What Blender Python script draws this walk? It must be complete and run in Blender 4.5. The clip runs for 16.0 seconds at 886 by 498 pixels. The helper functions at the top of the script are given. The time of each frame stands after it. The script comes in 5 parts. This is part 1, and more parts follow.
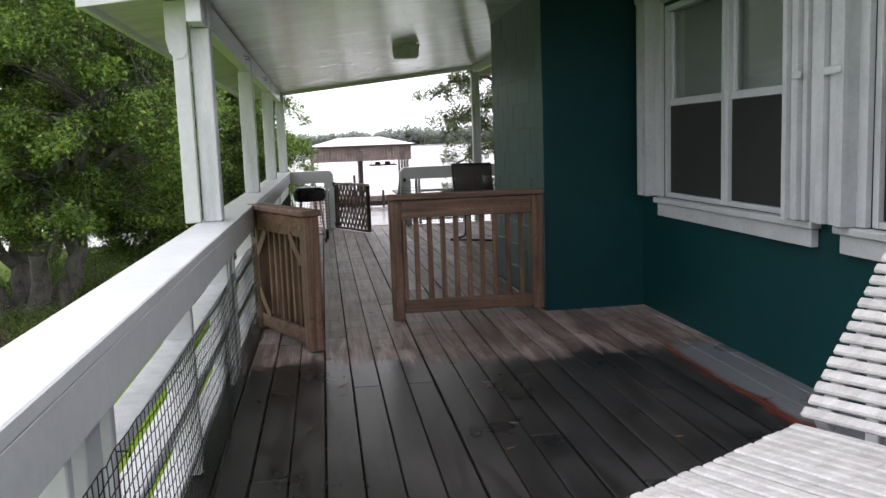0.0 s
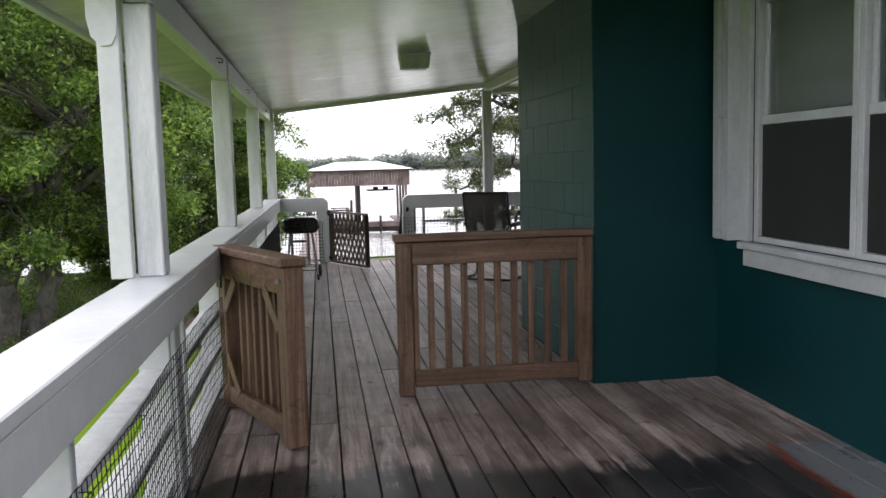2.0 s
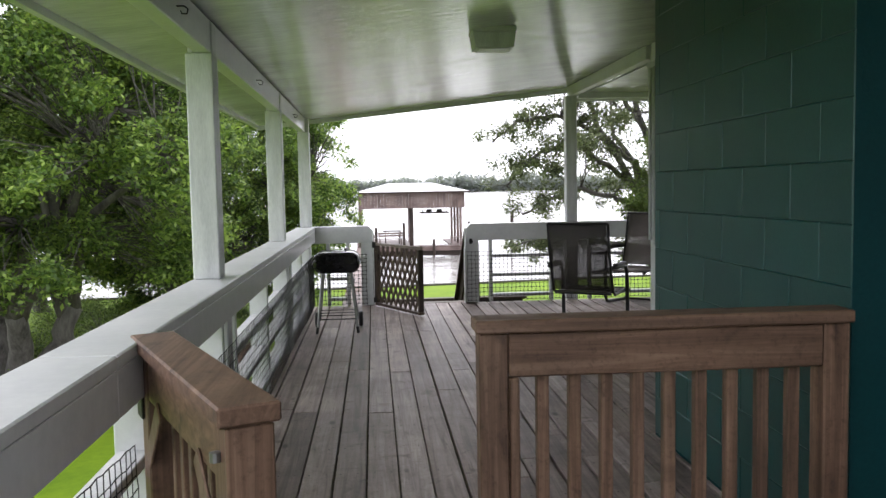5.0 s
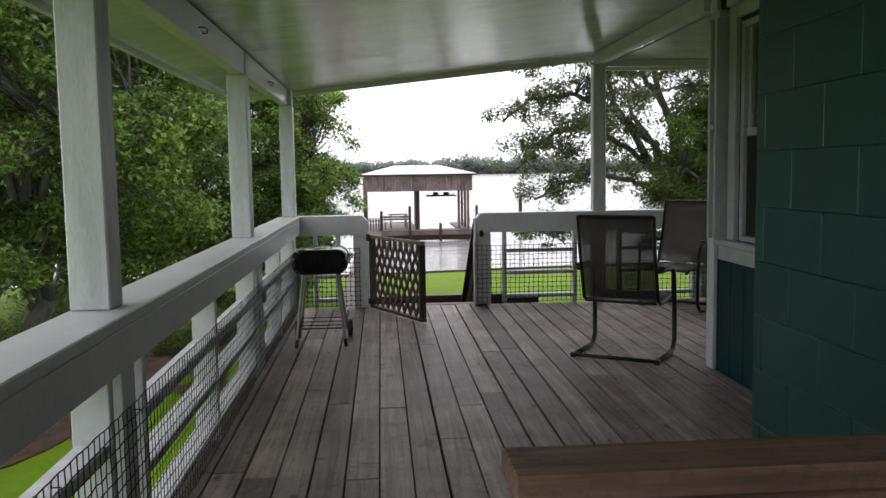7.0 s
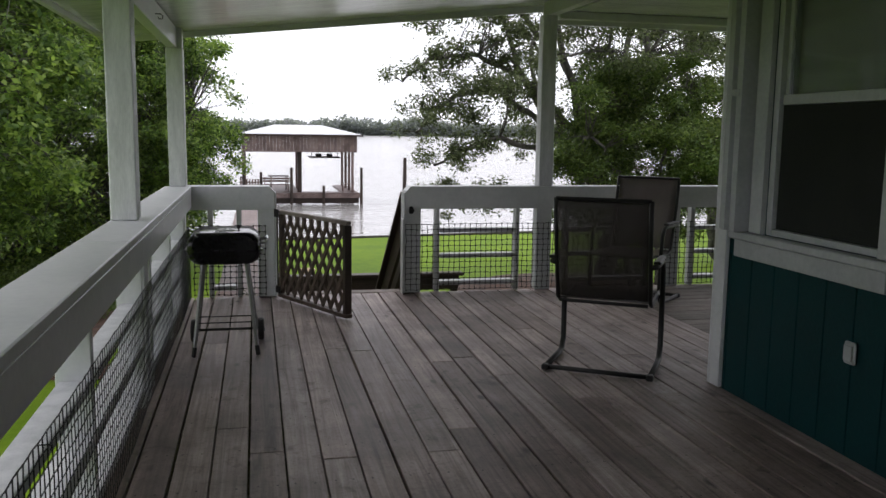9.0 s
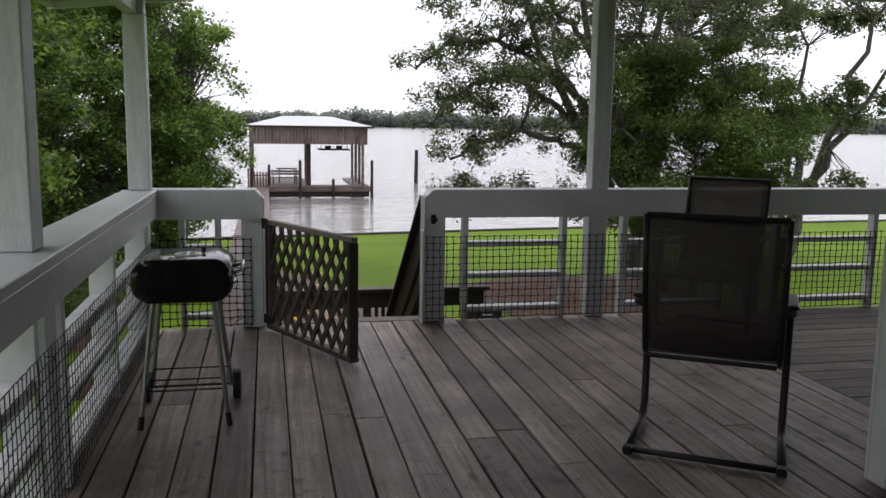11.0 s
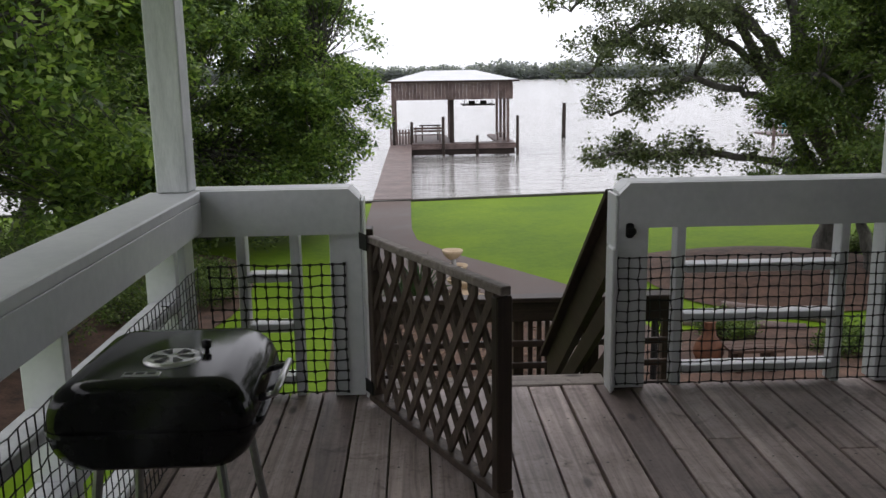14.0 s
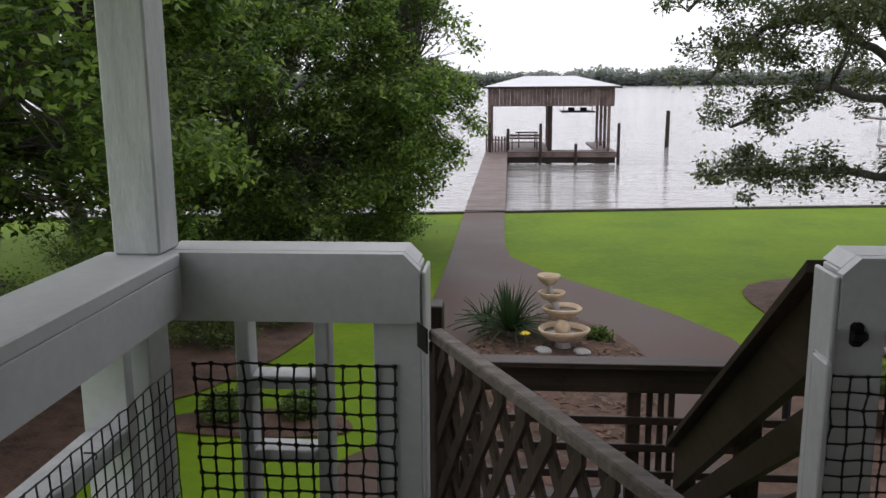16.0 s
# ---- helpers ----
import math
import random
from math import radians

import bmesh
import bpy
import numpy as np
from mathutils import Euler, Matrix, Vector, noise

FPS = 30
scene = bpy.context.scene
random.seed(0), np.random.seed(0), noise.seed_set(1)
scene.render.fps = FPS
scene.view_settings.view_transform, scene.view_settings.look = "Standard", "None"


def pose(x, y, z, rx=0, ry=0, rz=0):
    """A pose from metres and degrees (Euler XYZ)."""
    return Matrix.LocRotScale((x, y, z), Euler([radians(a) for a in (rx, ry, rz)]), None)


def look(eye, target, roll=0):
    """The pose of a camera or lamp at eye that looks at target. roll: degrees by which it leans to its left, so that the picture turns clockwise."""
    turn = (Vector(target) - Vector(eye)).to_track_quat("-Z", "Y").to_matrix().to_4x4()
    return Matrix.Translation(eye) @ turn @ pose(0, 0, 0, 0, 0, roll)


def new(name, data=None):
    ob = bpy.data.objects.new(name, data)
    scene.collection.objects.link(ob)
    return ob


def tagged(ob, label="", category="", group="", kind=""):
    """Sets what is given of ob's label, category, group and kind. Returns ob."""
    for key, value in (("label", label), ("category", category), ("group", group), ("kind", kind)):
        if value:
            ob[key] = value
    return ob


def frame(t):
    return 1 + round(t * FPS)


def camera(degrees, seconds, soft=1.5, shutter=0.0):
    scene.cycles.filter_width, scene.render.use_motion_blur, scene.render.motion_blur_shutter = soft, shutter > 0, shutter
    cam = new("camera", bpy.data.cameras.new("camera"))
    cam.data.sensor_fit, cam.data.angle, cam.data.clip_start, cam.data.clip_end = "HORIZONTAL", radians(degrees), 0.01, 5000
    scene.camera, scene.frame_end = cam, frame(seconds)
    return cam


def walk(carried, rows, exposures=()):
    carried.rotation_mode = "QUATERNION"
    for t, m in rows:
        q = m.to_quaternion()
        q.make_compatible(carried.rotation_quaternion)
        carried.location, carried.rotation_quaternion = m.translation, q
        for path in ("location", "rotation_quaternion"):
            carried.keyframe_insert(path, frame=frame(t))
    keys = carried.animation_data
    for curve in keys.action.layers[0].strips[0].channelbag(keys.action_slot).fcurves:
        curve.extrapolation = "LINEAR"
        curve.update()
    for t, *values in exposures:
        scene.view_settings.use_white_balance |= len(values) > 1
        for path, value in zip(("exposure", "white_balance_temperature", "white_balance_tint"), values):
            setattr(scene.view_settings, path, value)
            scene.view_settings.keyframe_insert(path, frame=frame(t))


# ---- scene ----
cam = camera(55.1, 16.0)
METRES, EYE, TILT, LEAN, TURN = 11.6, 1.357, 0.0, 0.0, -7.8
ROWS = [
    (0.0, 0.0, 0.0, 0.0, -0.27, -7.34, 2.13),
    (0.5, -0.004, 0.0286, 0.0018, 0.1, -5.41, 1.58),
    (1.0, -0.0104, 0.0583, 0.0031, -0.18, -5.46, 1.49),
    (1.5, -0.0114, 0.0912, 0.0008, -0.27, -5.65, 1.51),
    (2.0, -0.0126, 0.1234, 0.0003, -0.46, -5.66, 1.48),
    (2.5, -0.0161, 0.1588, 0.0005, -2.56, -6.1, 1.18),
    (3.0, -0.0169, 0.1935, -0.0017, -3.06, -6.4, 1.14),
    (3.5, -0.0193, 0.228, -0.0016, -2.95, -6.78, 1.02),
    (4.0, -0.0266, 0.2628, -0.0028, -2.09, -9.17, 0.88),
    (4.5, -0.0294, 0.2957, 0.0002, -0.32, -7.57, 1.12),
    (4.7, -0.03, 0.308, 0.0003, 2.85, -4.05, 1.1),
    (7.0, -0.0364, 0.4485, 0.0012, 3.59, -5.28, 0.89),
    (7.5, -0.0451, 0.4781, 0.0025, 2.85, -5.32, 1.09),
    (8.0, -0.0525, 0.5081, 0.0015, 2.15, -5.77, 0.71),
    (8.5, -0.0624, 0.5335, 0.0025, -3.33, -7.5, -0.58),
    (9.0, -0.0771, 0.5589, 0.0035, -4.55, -7.82, -0.78),
    (11.3, -0.0776, 0.7049, 0.002, -3.45, -8.5, -0.85),
    (11.5, -0.0775, 0.7174, 0.002, 0.13, -8.51, -0.89),
    (12.0, -0.0813, 0.7476, 0.0014, 2.02, -8.62, -1.14),
    (12.5, -0.0869, 0.777, 0.002, 1.72, -9.2, -0.54),
    (13.0, -0.0847, 0.8081, 0.0012, 2.85, -10.57, 0.4),
    (13.5, -0.0838, 0.8386, 0.0013, 5.64, -11.42, 0.75),
    (14.0, -0.087, 0.8716, 0.0029, 5.74, -11.48, 0.89),
    (14.5, -0.0864, 0.9018, 0.0022, 6.11, -11.47, 1.07),
    (15.0, -0.0868, 0.9304, 0.0034, 11.57, -10.84, 0.46),
    (15.5, -0.095, 0.9592, 0.0022, 12.16, -10.91, 0.33),
    (16.0, -0.102, 0.985, 0.0026, 12.22, -11.06, 0.39),
]
walk(cam, [(t, pose(0, 0, EYE, TILT, LEAN, TURN) @ pose(METRES * x, METRES * y, METRES * z, 90 + pitch, roll, yaw)) for t, x, y, z, yaw, pitch, roll in ROWS],
     exposures=[(0.0, 0.55, 6500, 15), (1.5, 0.6, 6500, 15), (3.5, 0.85, 6500, 15), (4.5, 0.96, 6500, 15), (7.0, 0.22, 6500, 14), (8.0, 0.03, 6500, 15), (9.0, 0.02, 6500, 15), (11.5, -0.29, 6500, 15), (13.0, -0.33, 6500, 14), (14.0, -0.17, 6500, 14), (16.0, -0.3, 6500, 15)])

# ---- world, sun ----
world = bpy.data.worlds.new("overcast")
scene.world = world
world.use_nodes = True
wn, wl = world.node_tree.nodes, world.node_tree.links
sky = wn.new("ShaderNodeTexSky")
sky.sky_type, sky.sun_disc = "NISHITA", False
sky.sun_elevation, sky.sun_rotation = radians(58), radians(-40)
sky.air_density, sky.dust_density, sky.ozone_density = 1.0, 2.0, 1.0
pale = wn.new("ShaderNodeHueSaturation")
pale.inputs["Saturation"].default_value = 0.1
wl.new(sky.outputs[0], pale.inputs["Color"])
cloud = wn.new("ShaderNodeMix")  # an even layer of cloud over the clear sky
cloud.data_type = "RGBA"
cloud.inputs[0].default_value = 0.8
cloud.inputs[7].default_value = (10.6, 10.9, 11.6, 1)
wl.new(pale.outputs[0], cloud.inputs[6])
wl.new(cloud.outputs[2], wn["Background"].inputs["Color"])
wn["Background"].inputs["Strength"].default_value = 0.15
sun = new("sun", bpy.data.lights.new("sun", "SUN"))
sun.data.energy, sun.data.angle, sun.data.color = 0.7, radians(60), (1.0, 0.98, 0.95)
sun.matrix_world = look((-20, 25, 50), (0, 0, 0))


# ---- materials ----
def nodes_of(name):
    m = bpy.data.materials.new(name)
    m.use_nodes = True
    nt = m.node_tree
    return m, nt.nodes, nt.links, nt.nodes["Principled BSDF"]


def spot(nd, lk, stretch, drift=True, turn=None):
    """World position, shifted for each object, stretched."""
    g = nd.new("ShaderNodeNewGeometry")
    mp = nd.new("ShaderNodeMapping")
    mp.inputs["Scale"].default_value = stretch
    if turn:
        mp.inputs["Rotation"].default_value = [radians(a) for a in turn]
    lk.new(g.outputs["Position"], mp.inputs["Vector"])
    if not drift:
        return mp.outputs[0]
    oi = nd.new("ShaderNodeObjectInfo")
    ml = nd.new("ShaderNodeMath")
    ml.operation = "MULTIPLY"
    ml.inputs[1].default_value = 37.0
    lk.new(oi.outputs["Random"], ml.inputs[0])
    ad = nd.new("ShaderNodeVectorMath")
    ad.operation = "ADD"
    lk.new(mp.outputs[0], ad.inputs[0])
    lk.new(ml.outputs[0], ad.inputs[1])
    return ad.outputs[0]


def noise_of(nd, lk, vec, scale, detail=4.0, rough=0.6, distort=0.0):
    n = nd.new("ShaderNodeTexNoise")
    n.inputs["Scale"].default_value, n.inputs["Detail"].default_value = scale, detail
    n.inputs["Roughness"].default_value, n.inputs["Distortion"].default_value = rough, distort
    lk.new(vec, n.inputs["Vector"])
    return n.outputs["Fac"]


def ramp_of(nd, lk, fac, stops):
    r = nd.new("ShaderNodeValToRGB")
    while len(r.color_ramp.elements) < len(stops):
        r.color_ramp.elements.new(0.5)
    for e, (p, c) in zip(r.color_ramp.elements, stops):
        e.position = p
        e.color = (*c, 1) if len(c) == 3 else c
    lk.new(fac, r.inputs[0])
    return r.outputs[0]


def blend_of(nd, lk, fac, a, b, kind="MIX"):
    m = nd.new("ShaderNodeMix")
    m.data_type, m.blend_type = "RGBA", kind
    for s, v in ((m.inputs[0], fac), (m.inputs[6], a), (m.inputs[7], b)):
        if isinstance(v, (int, float)):
            s.default_value = v
        elif isinstance(v, tuple):
            s.default_value = (*v, 1)
        else:
            lk.new(v, s)
    return m.outputs[2]


def math_of(nd, lk, op, a, b=0.0, clamp=False):
    m = nd.new("ShaderNodeMath")
    m.operation, m.use_clamp = op, clamp
    for s, v in ((m.inputs[0], a), (m.inputs[1], b)):
        if isinstance(v, (int, float)):
            s.default_value = v
        else:
            lk.new(v, s)
    return m.outputs[0]


def bump_of(nd, lk, b, height, strength, distance=0.01):
    bp = nd.new("ShaderNodeBump")
    bp.inputs["Strength"].default_value, bp.inputs["Distance"].default_value = strength, distance
    lk.new(height, bp.inputs["Height"])
    lk.new(bp.outputs[0], b.inputs["Normal"])


def surface(name, c1, c2, rough=0.6, scale=3.0, fine=40.0, stretch=(1, 1, 1), bump=0.2, vary=0.0, metal=0.0, drift=True, specular=0.5, rough_vary=0.12):
    """A painted, moulded, stone or earth surface: broad stains and fine grain between two colours."""
    m, nd, lk, b = nodes_of(name)
    v = spot(nd, lk, stretch, drift)
    broad, grain = noise_of(nd, lk, v, scale, 5), noise_of(nd, lk, v, fine, 3)
    f = math_of(nd, lk, "ADD", math_of(nd, lk, "MULTIPLY", broad, 0.65), math_of(nd, lk, "MULTIPLY", grain, 0.35))
    col = ramp_of(nd, lk, f, [(0.36, c1), (0.64, c2)])
    if vary:
        oi = nd.new("ShaderNodeObjectInfo")
        col = blend_of(nd, lk, 1.0, col, ramp_of(nd, lk, oi.outputs["Random"], [(0, (1 - vary,) * 3), (1, (1 + vary,) * 3)]), "MULTIPLY")
    lk.new(col, b.inputs["Base Color"])
    lk.new(math_of(nd, lk, "ADD", rough - rough_vary / 2, math_of(nd, lk, "MULTIPLY", broad, rough_vary)), b.inputs["Roughness"])
    b.inputs["Metallic"].default_value = metal
    b.inputs["Specular IOR Level"].default_value = specular
    if bump:
        bump_of(nd, lk, b, grain, bump, 0.004)
    return m


def wood(name, dark, mid, light, axis, rough=0.7, vary=0.2, knots=True, wet=None, bump=0.5, specular=0.4):
    """Boards with the grain along axis 0, 1 or 2. wet: a soaked stretch with its own outline."""
    m, nd, lk, b = nodes_of(name)
    long = [14.0] * 3
    long[axis] = 0.55
    v = spot(nd, lk, long)
    grain = noise_of(nd, lk, v, 1.6, 6, 0.65, 1.2)
    fine = [95.0] * 3
    fine[axis] = 3.0
    streak = noise_of(nd, lk, spot(nd, lk, fine), 1.0, 2)
    stain = noise_of(nd, lk, spot(nd, lk, (1, 1, 1), False), 1.7, 5, 0.65)
    f = math_of(nd, lk, "ADD", math_of(nd, lk, "MULTIPLY", grain, 0.92), math_of(nd, lk, "MULTIPLY", streak, 0.08))
    col = ramp_of(nd, lk, f, [(0.28, dark), (0.5, mid), (0.72, light)])
    col = blend_of(nd, lk, 1.0, col, ramp_of(nd, lk, stain, [(0.3, (0.5, 0.47, 0.45)), (0.62, (1.12, 1.1, 1.09))]), "MULTIPLY")
    dirt = noise_of(nd, lk, spot(nd, lk, (1, 1, 1)), 55.0, 3, 0.7)
    col = blend_of(nd, lk, 1.0, col, ramp_of(nd, lk, dirt, [(0.28, (0.68, 0.66, 0.65)), (0.46, (1, 1, 1)), (0.75, (1.07, 1.065, 1.06))]), "MULTIPLY")
    blot = noise_of(nd, lk, spot(nd, lk, (1, 1, 1)), 7.0, 4, 0.6, 0.6)
    col = blend_of(nd, lk, 1.0, col, ramp_of(nd, lk, blot, [(0.28, (0.5, 0.48, 0.47)), (0.4, (1, 1, 1)), (0.68, (1, 1, 1)), (0.8, (1.16, 1.15, 1.14))]), "MULTIPLY")
    if knots:
        kn = [5.0] * 3
        kn[axis] = 2.2
        vo = nd.new("ShaderNodeTexVoronoi")
        vo.inputs["Scale"].default_value = 1.0
        lk.new(spot(nd, lk, kn), vo.inputs["Vector"])
        col = blend_of(nd, lk, ramp_of(nd, lk, vo.outputs["Distance"], [(0.05, (0.85,) * 3), (0.12, (0,) * 3)]), col, tuple(c * 0.45 for c in dark))
    if vary:
        oi = nd.new("ShaderNodeObjectInfo")
        col = blend_of(nd, lk, 1.0, col, ramp_of(nd, lk, oi.outputs["Random"], [(0, (1 - vary, 1 - vary * 1.1, 1 - vary * 1.15)), (0.35, (1.0, 0.96, 0.93)), (0.7, (1 + vary * 0.4, 1 + vary * 0.42, 1 + vary * 0.45)), (1, (1 + vary, 1 + vary * 0.92, 1 + vary * 0.86))]), "MULTIPLY")
    rg = math_of(nd, lk, "ADD", rough - 0.1, math_of(nd, lk, "MULTIPLY", stain, 0.2))
    if wet:
        g = nd.new("ShaderNodeNewGeometry")
        sx = nd.new("ShaderNodeSeparateXYZ")
        lk.new(g.outputs["Position"], sx.inputs[0])
        edge = math_of(nd, lk, "ADD", sx.outputs[1], math_of(nd, lk, "MULTIPLY", sx.outputs[0], 0.1))
        edge = math_of(nd, lk, "ADD", edge, math_of(nd, lk, "MULTIPLY", math_of(nd, lk, "SUBTRACT", stain, 0.5), 0.8))
        edge = math_of(nd, lk, "ADD", edge, math_of(nd, lk, "MULTIPLY", math_of(nd, lk, "SUBTRACT", grain, 0.5), 0.5))
        soaked = ramp_of(nd, lk, math_of(nd, lk, "SUBTRACT", edge, wet - 0.5), [(0.45, (1, 1, 1)), (0.62, (0, 0, 0))])
        deep = ramp_of(nd, lk, stain, [(0.35, (0.018, 0.018, 0.02)), (0.7, (0.06, 0.056, 0.055))])
        deep = blend_of(nd, lk, 0.35, deep, col, "MULTIPLY")
        col = blend_of(nd, lk, soaked, col, deep)
        rg = math_of(nd, lk, "SUBTRACT", rg, math_of(nd, lk, "MULTIPLY", soaked, 0.24))
        # damp streaks along the boards beside the soaked stretch
        run = noise_of(nd, lk, spot(nd, lk, (8, 1.1, 1)), 1.2, 4, 0.6, 0.8)
        damp = math_of(nd, lk, "MULTIPLY", ramp_of(nd, lk, run, [(0.46, (0, 0, 0)), (0.58, (0.75,) * 3)]), ramp_of(nd, lk, math_of(nd, lk, "SUBTRACT", sx.outputs[1], wet + 0.25), [(0.2, (1, 1, 1)), (1.0, (0, 0, 0))]))
        col = blend_of(nd, lk, damp, col, blend_of(nd, lk, 1.0, col, (0.36, 0.33, 0.31), "MULTIPLY"))
        # the strip of grey paint along the house, flaking to rust red at its edge
        a = math_of(nd, lk, "ADD", sx.outputs[0], math_of(nd, lk, "MULTIPLY", math_of(nd, lk, "SUBTRACT", stain, 0.5), 0.28))
        past = math_of(nd, lk, "LESS_THAN", math_of(nd, lk, "ADD", sx.outputs[1], math_of(nd, lk, "MULTIPLY", grain, 0.3)), 5.25)
        rust = math_of(nd, lk, "MULTIPLY", past, ramp_of(nd, lk, math_of(nd, lk, "SUBTRACT", a, 1.7), [(0.36, (0, 0, 0)), (0.39, (1, 1, 1))]))
        rust = math_of(nd, lk, "MULTIPLY", rust, ramp_of(nd, lk, streak, [(0.4, (0.3,) * 3), (0.6, (1,) * 3)]))
        grey = math_of(nd, lk, "MULTIPLY", past, ramp_of(nd, lk, math_of(nd, lk, "SUBTRACT", a, 1.7), [(0.42, (0, 0, 0)), (0.46, (1, 1, 1))]))
        col = blend_of(nd, lk, rust, col, (0.16, 0.035, 0.018))
        col = blend_of(nd, lk, grey, col, (0.15, 0.155, 0.165))
    lk.new(col, b.inputs["Base Color"])
    lk.new(rg, b.inputs["Roughness"])
    b.inputs["Specular IOR Level"].default_value = specular
    bump_of(nd, lk, b, f, bump, 0.003)
    return m


def leaf_mat(name, c1, c2, c3, through_light=0.35):
    m, nd, lk, b = nodes_of(name)
    g = nd.new("ShaderNodeNewGeometry")
    n = noise_of(nd, lk, spot(nd, lk, (1, 1, 1), False), 0.9, 3)
    f = math_of(nd, lk, "ADD", math_of(nd, lk, "MULTIPLY", g.outputs["Random Per Island"], 0.5), math_of(nd, lk, "MULTIPLY", n, 0.6))
    col = ramp_of(nd, lk, f, [(0.3, c1), (0.55, c2), (0.8, c3)])
    lk.new(col, b.inputs["Base Color"])
    b.inputs["Roughness"].default_value = 0.45
    b.inputs["Specular IOR Level"].default_value = 0.35
    tr = nd.new("ShaderNodeBsdfTranslucent")
    lk.new(blend_of(nd, lk, 1.0, col, (1.2, 1.32, 0.78), "MULTIPLY"), tr.inputs["Color"])
    mx = nd.new("ShaderNodeMixShader")
    mx.inputs[0].default_value = through_light
    lk.new(b.outputs[0], mx.inputs[1])
    lk.new(tr.outputs[0], mx.inputs[2])
    lk.new(mx.outputs[0], nd["Material Output"].inputs["Surface"])
    return m


WHITE = surface("white_paint", (0.5, 0.515, 0.525), (0.61, 0.62, 0.625), 0.36, 2.5, 30, bump=0.15)
WHITE_WORN = surface("worn_white_paint", (0.44, 0.455, 0.465), (0.64, 0.65, 0.655), 0.45, 5, 60, (3, 3, 0.5), 0.4)
# greyer copy of the white paint, with shade under the roofs coloured in
SHADED_WHITE = surface("shaded_white_trim", (0.33, 0.345, 0.35), (0.44, 0.455, 0.46), 0.5, 3, 40, bump=0.2)
CEIL = surface("gloss_ceiling_paint", (0.52, 0.54, 0.53), (0.68, 0.695, 0.68), 0.15, 1.6, 9, (1, 2.2, 1), 0.7, drift=False, rough_vary=0.22)
TEAL = surface("teal_paint", (0.0006, 0.025, 0.028), (0.0014, 0.037, 0.041), 0.5, 1.5, 60, bump=0.35, drift=False, specular=0.22)
# lighter teal for the bay blocks, with sky sheen put into the colour
TEAL_SHEEN = surface("teal_sheen_paint", (0.006, 0.042, 0.041), (0.011, 0.06, 0.056), 0.33, 2.5, 70, bump=0.14, vary=0.08, specular=0.42)
DECK = wood("deck_boards", (0.115, 0.092, 0.086), (0.275, 0.227, 0.215), (0.41, 0.355, 0.34), 1, 0.54, 0.36, wet=5.15, bump=0.3)
DECK_X = wood("deck_boards_cross", (0.1, 0.083, 0.075), (0.19, 0.165, 0.15), (0.28, 0.25, 0.23), 0, 0.62, 0.22)
CEDAR = [wood("brown_lumber_" + "xyz"[a], (0.045, 0.026, 0.017), (0.135, 0.082, 0.054), (0.225, 0.152, 0.105), a, 0.58, 0.22) for a in (0, 1, 2)]
DARKWOOD = [wood("wet_dark_lumber_" + "xyz"[a], (0.014, 0.009, 0.007), (0.034, 0.022, 0.016), (0.062, 0.043, 0.034), a, 0.5, 0.2) for a in (0, 1, 2)]
LATTICE = wood("lattice_lumber", (0.034, 0.025, 0.019), (0.068, 0.05, 0.039), (0.115, 0.087, 0.068), 2, 0.65, 0.25, knots=False)
WEATHERED = wood("weathered_grey_lumber", (0.09, 0.075, 0.066), (0.19, 0.165, 0.148), (0.29, 0.26, 0.24), 0, 0.7, 0.15)
PIERWOOD = wood("pier_boards", (0.1, 0.075, 0.068), (0.17, 0.125, 0.115), (0.23, 0.18, 0.165), 0, 0.55, 0.2)
JOIST = surface("joist_lumber", (0.03, 0.025, 0.02), (0.06, 0.05, 0.04), 0.8, 3, 30)
ROOFING = surface("roof_sheet", (0.55, 0.56, 0.58), (0.68, 0.69, 0.7), 0.45, 1, 12)
GRASS = surface("lawn_grass", (0.088, 0.165, 0.005), (0.15, 0.24, 0.008), 0.85, 0.5, 7, bump=0.5, drift=False, specular=0.2)
MULCH = surface("pine_mulch", (0.034, 0.019, 0.013), (0.125, 0.07, 0.046), 0.9, 4, 28, bump=1.0, drift=False)
CONCRETE = surface("wet_concrete", (0.045, 0.024, 0.016), (0.09, 0.054, 0.04), 0.55, 0.5, 35, bump=0.25, drift=False, rough_vary=0.4, specular=0.3)
BLACK_NET = surface("black_plastic", (0.008, 0.009, 0.009), (0.014, 0.015, 0.015), 0.5, 5, 50, bump=0)
BLACK_METAL = surface("black_metal", (0.005, 0.005, 0.005), (0.011, 0.011, 0.011), 0.5, 4, 80, bump=0.1, specular=0.35)
ENAMEL = surface("black_enamel", (0.005, 0.005, 0.006), (0.01, 0.01, 0.011), 0.12, 3, 40, bump=0.03, specular=0.3)
GREY_METAL = surface("grey_steel", (0.2, 0.2, 0.2), (0.32, 0.32, 0.32), 0.4, 4, 60, bump=0.1, metal=0.8)
ALUMINIUM = surface("brushed_aluminium", (0.45, 0.45, 0.45), (0.6, 0.6, 0.6), 0.35, 4, 60, bump=0.1, metal=0.9)
SLING = surface("dark_sling_fabric", (0.022, 0.017, 0.014), (0.04, 0.032, 0.027), 0.7, 3, 250, bump=0.5)
BROWN_SLING = surface("brown_sling_fabric", (0.1, 0.08, 0.075), (0.15, 0.125, 0.115), 0.7, 3, 250, bump=0.5)
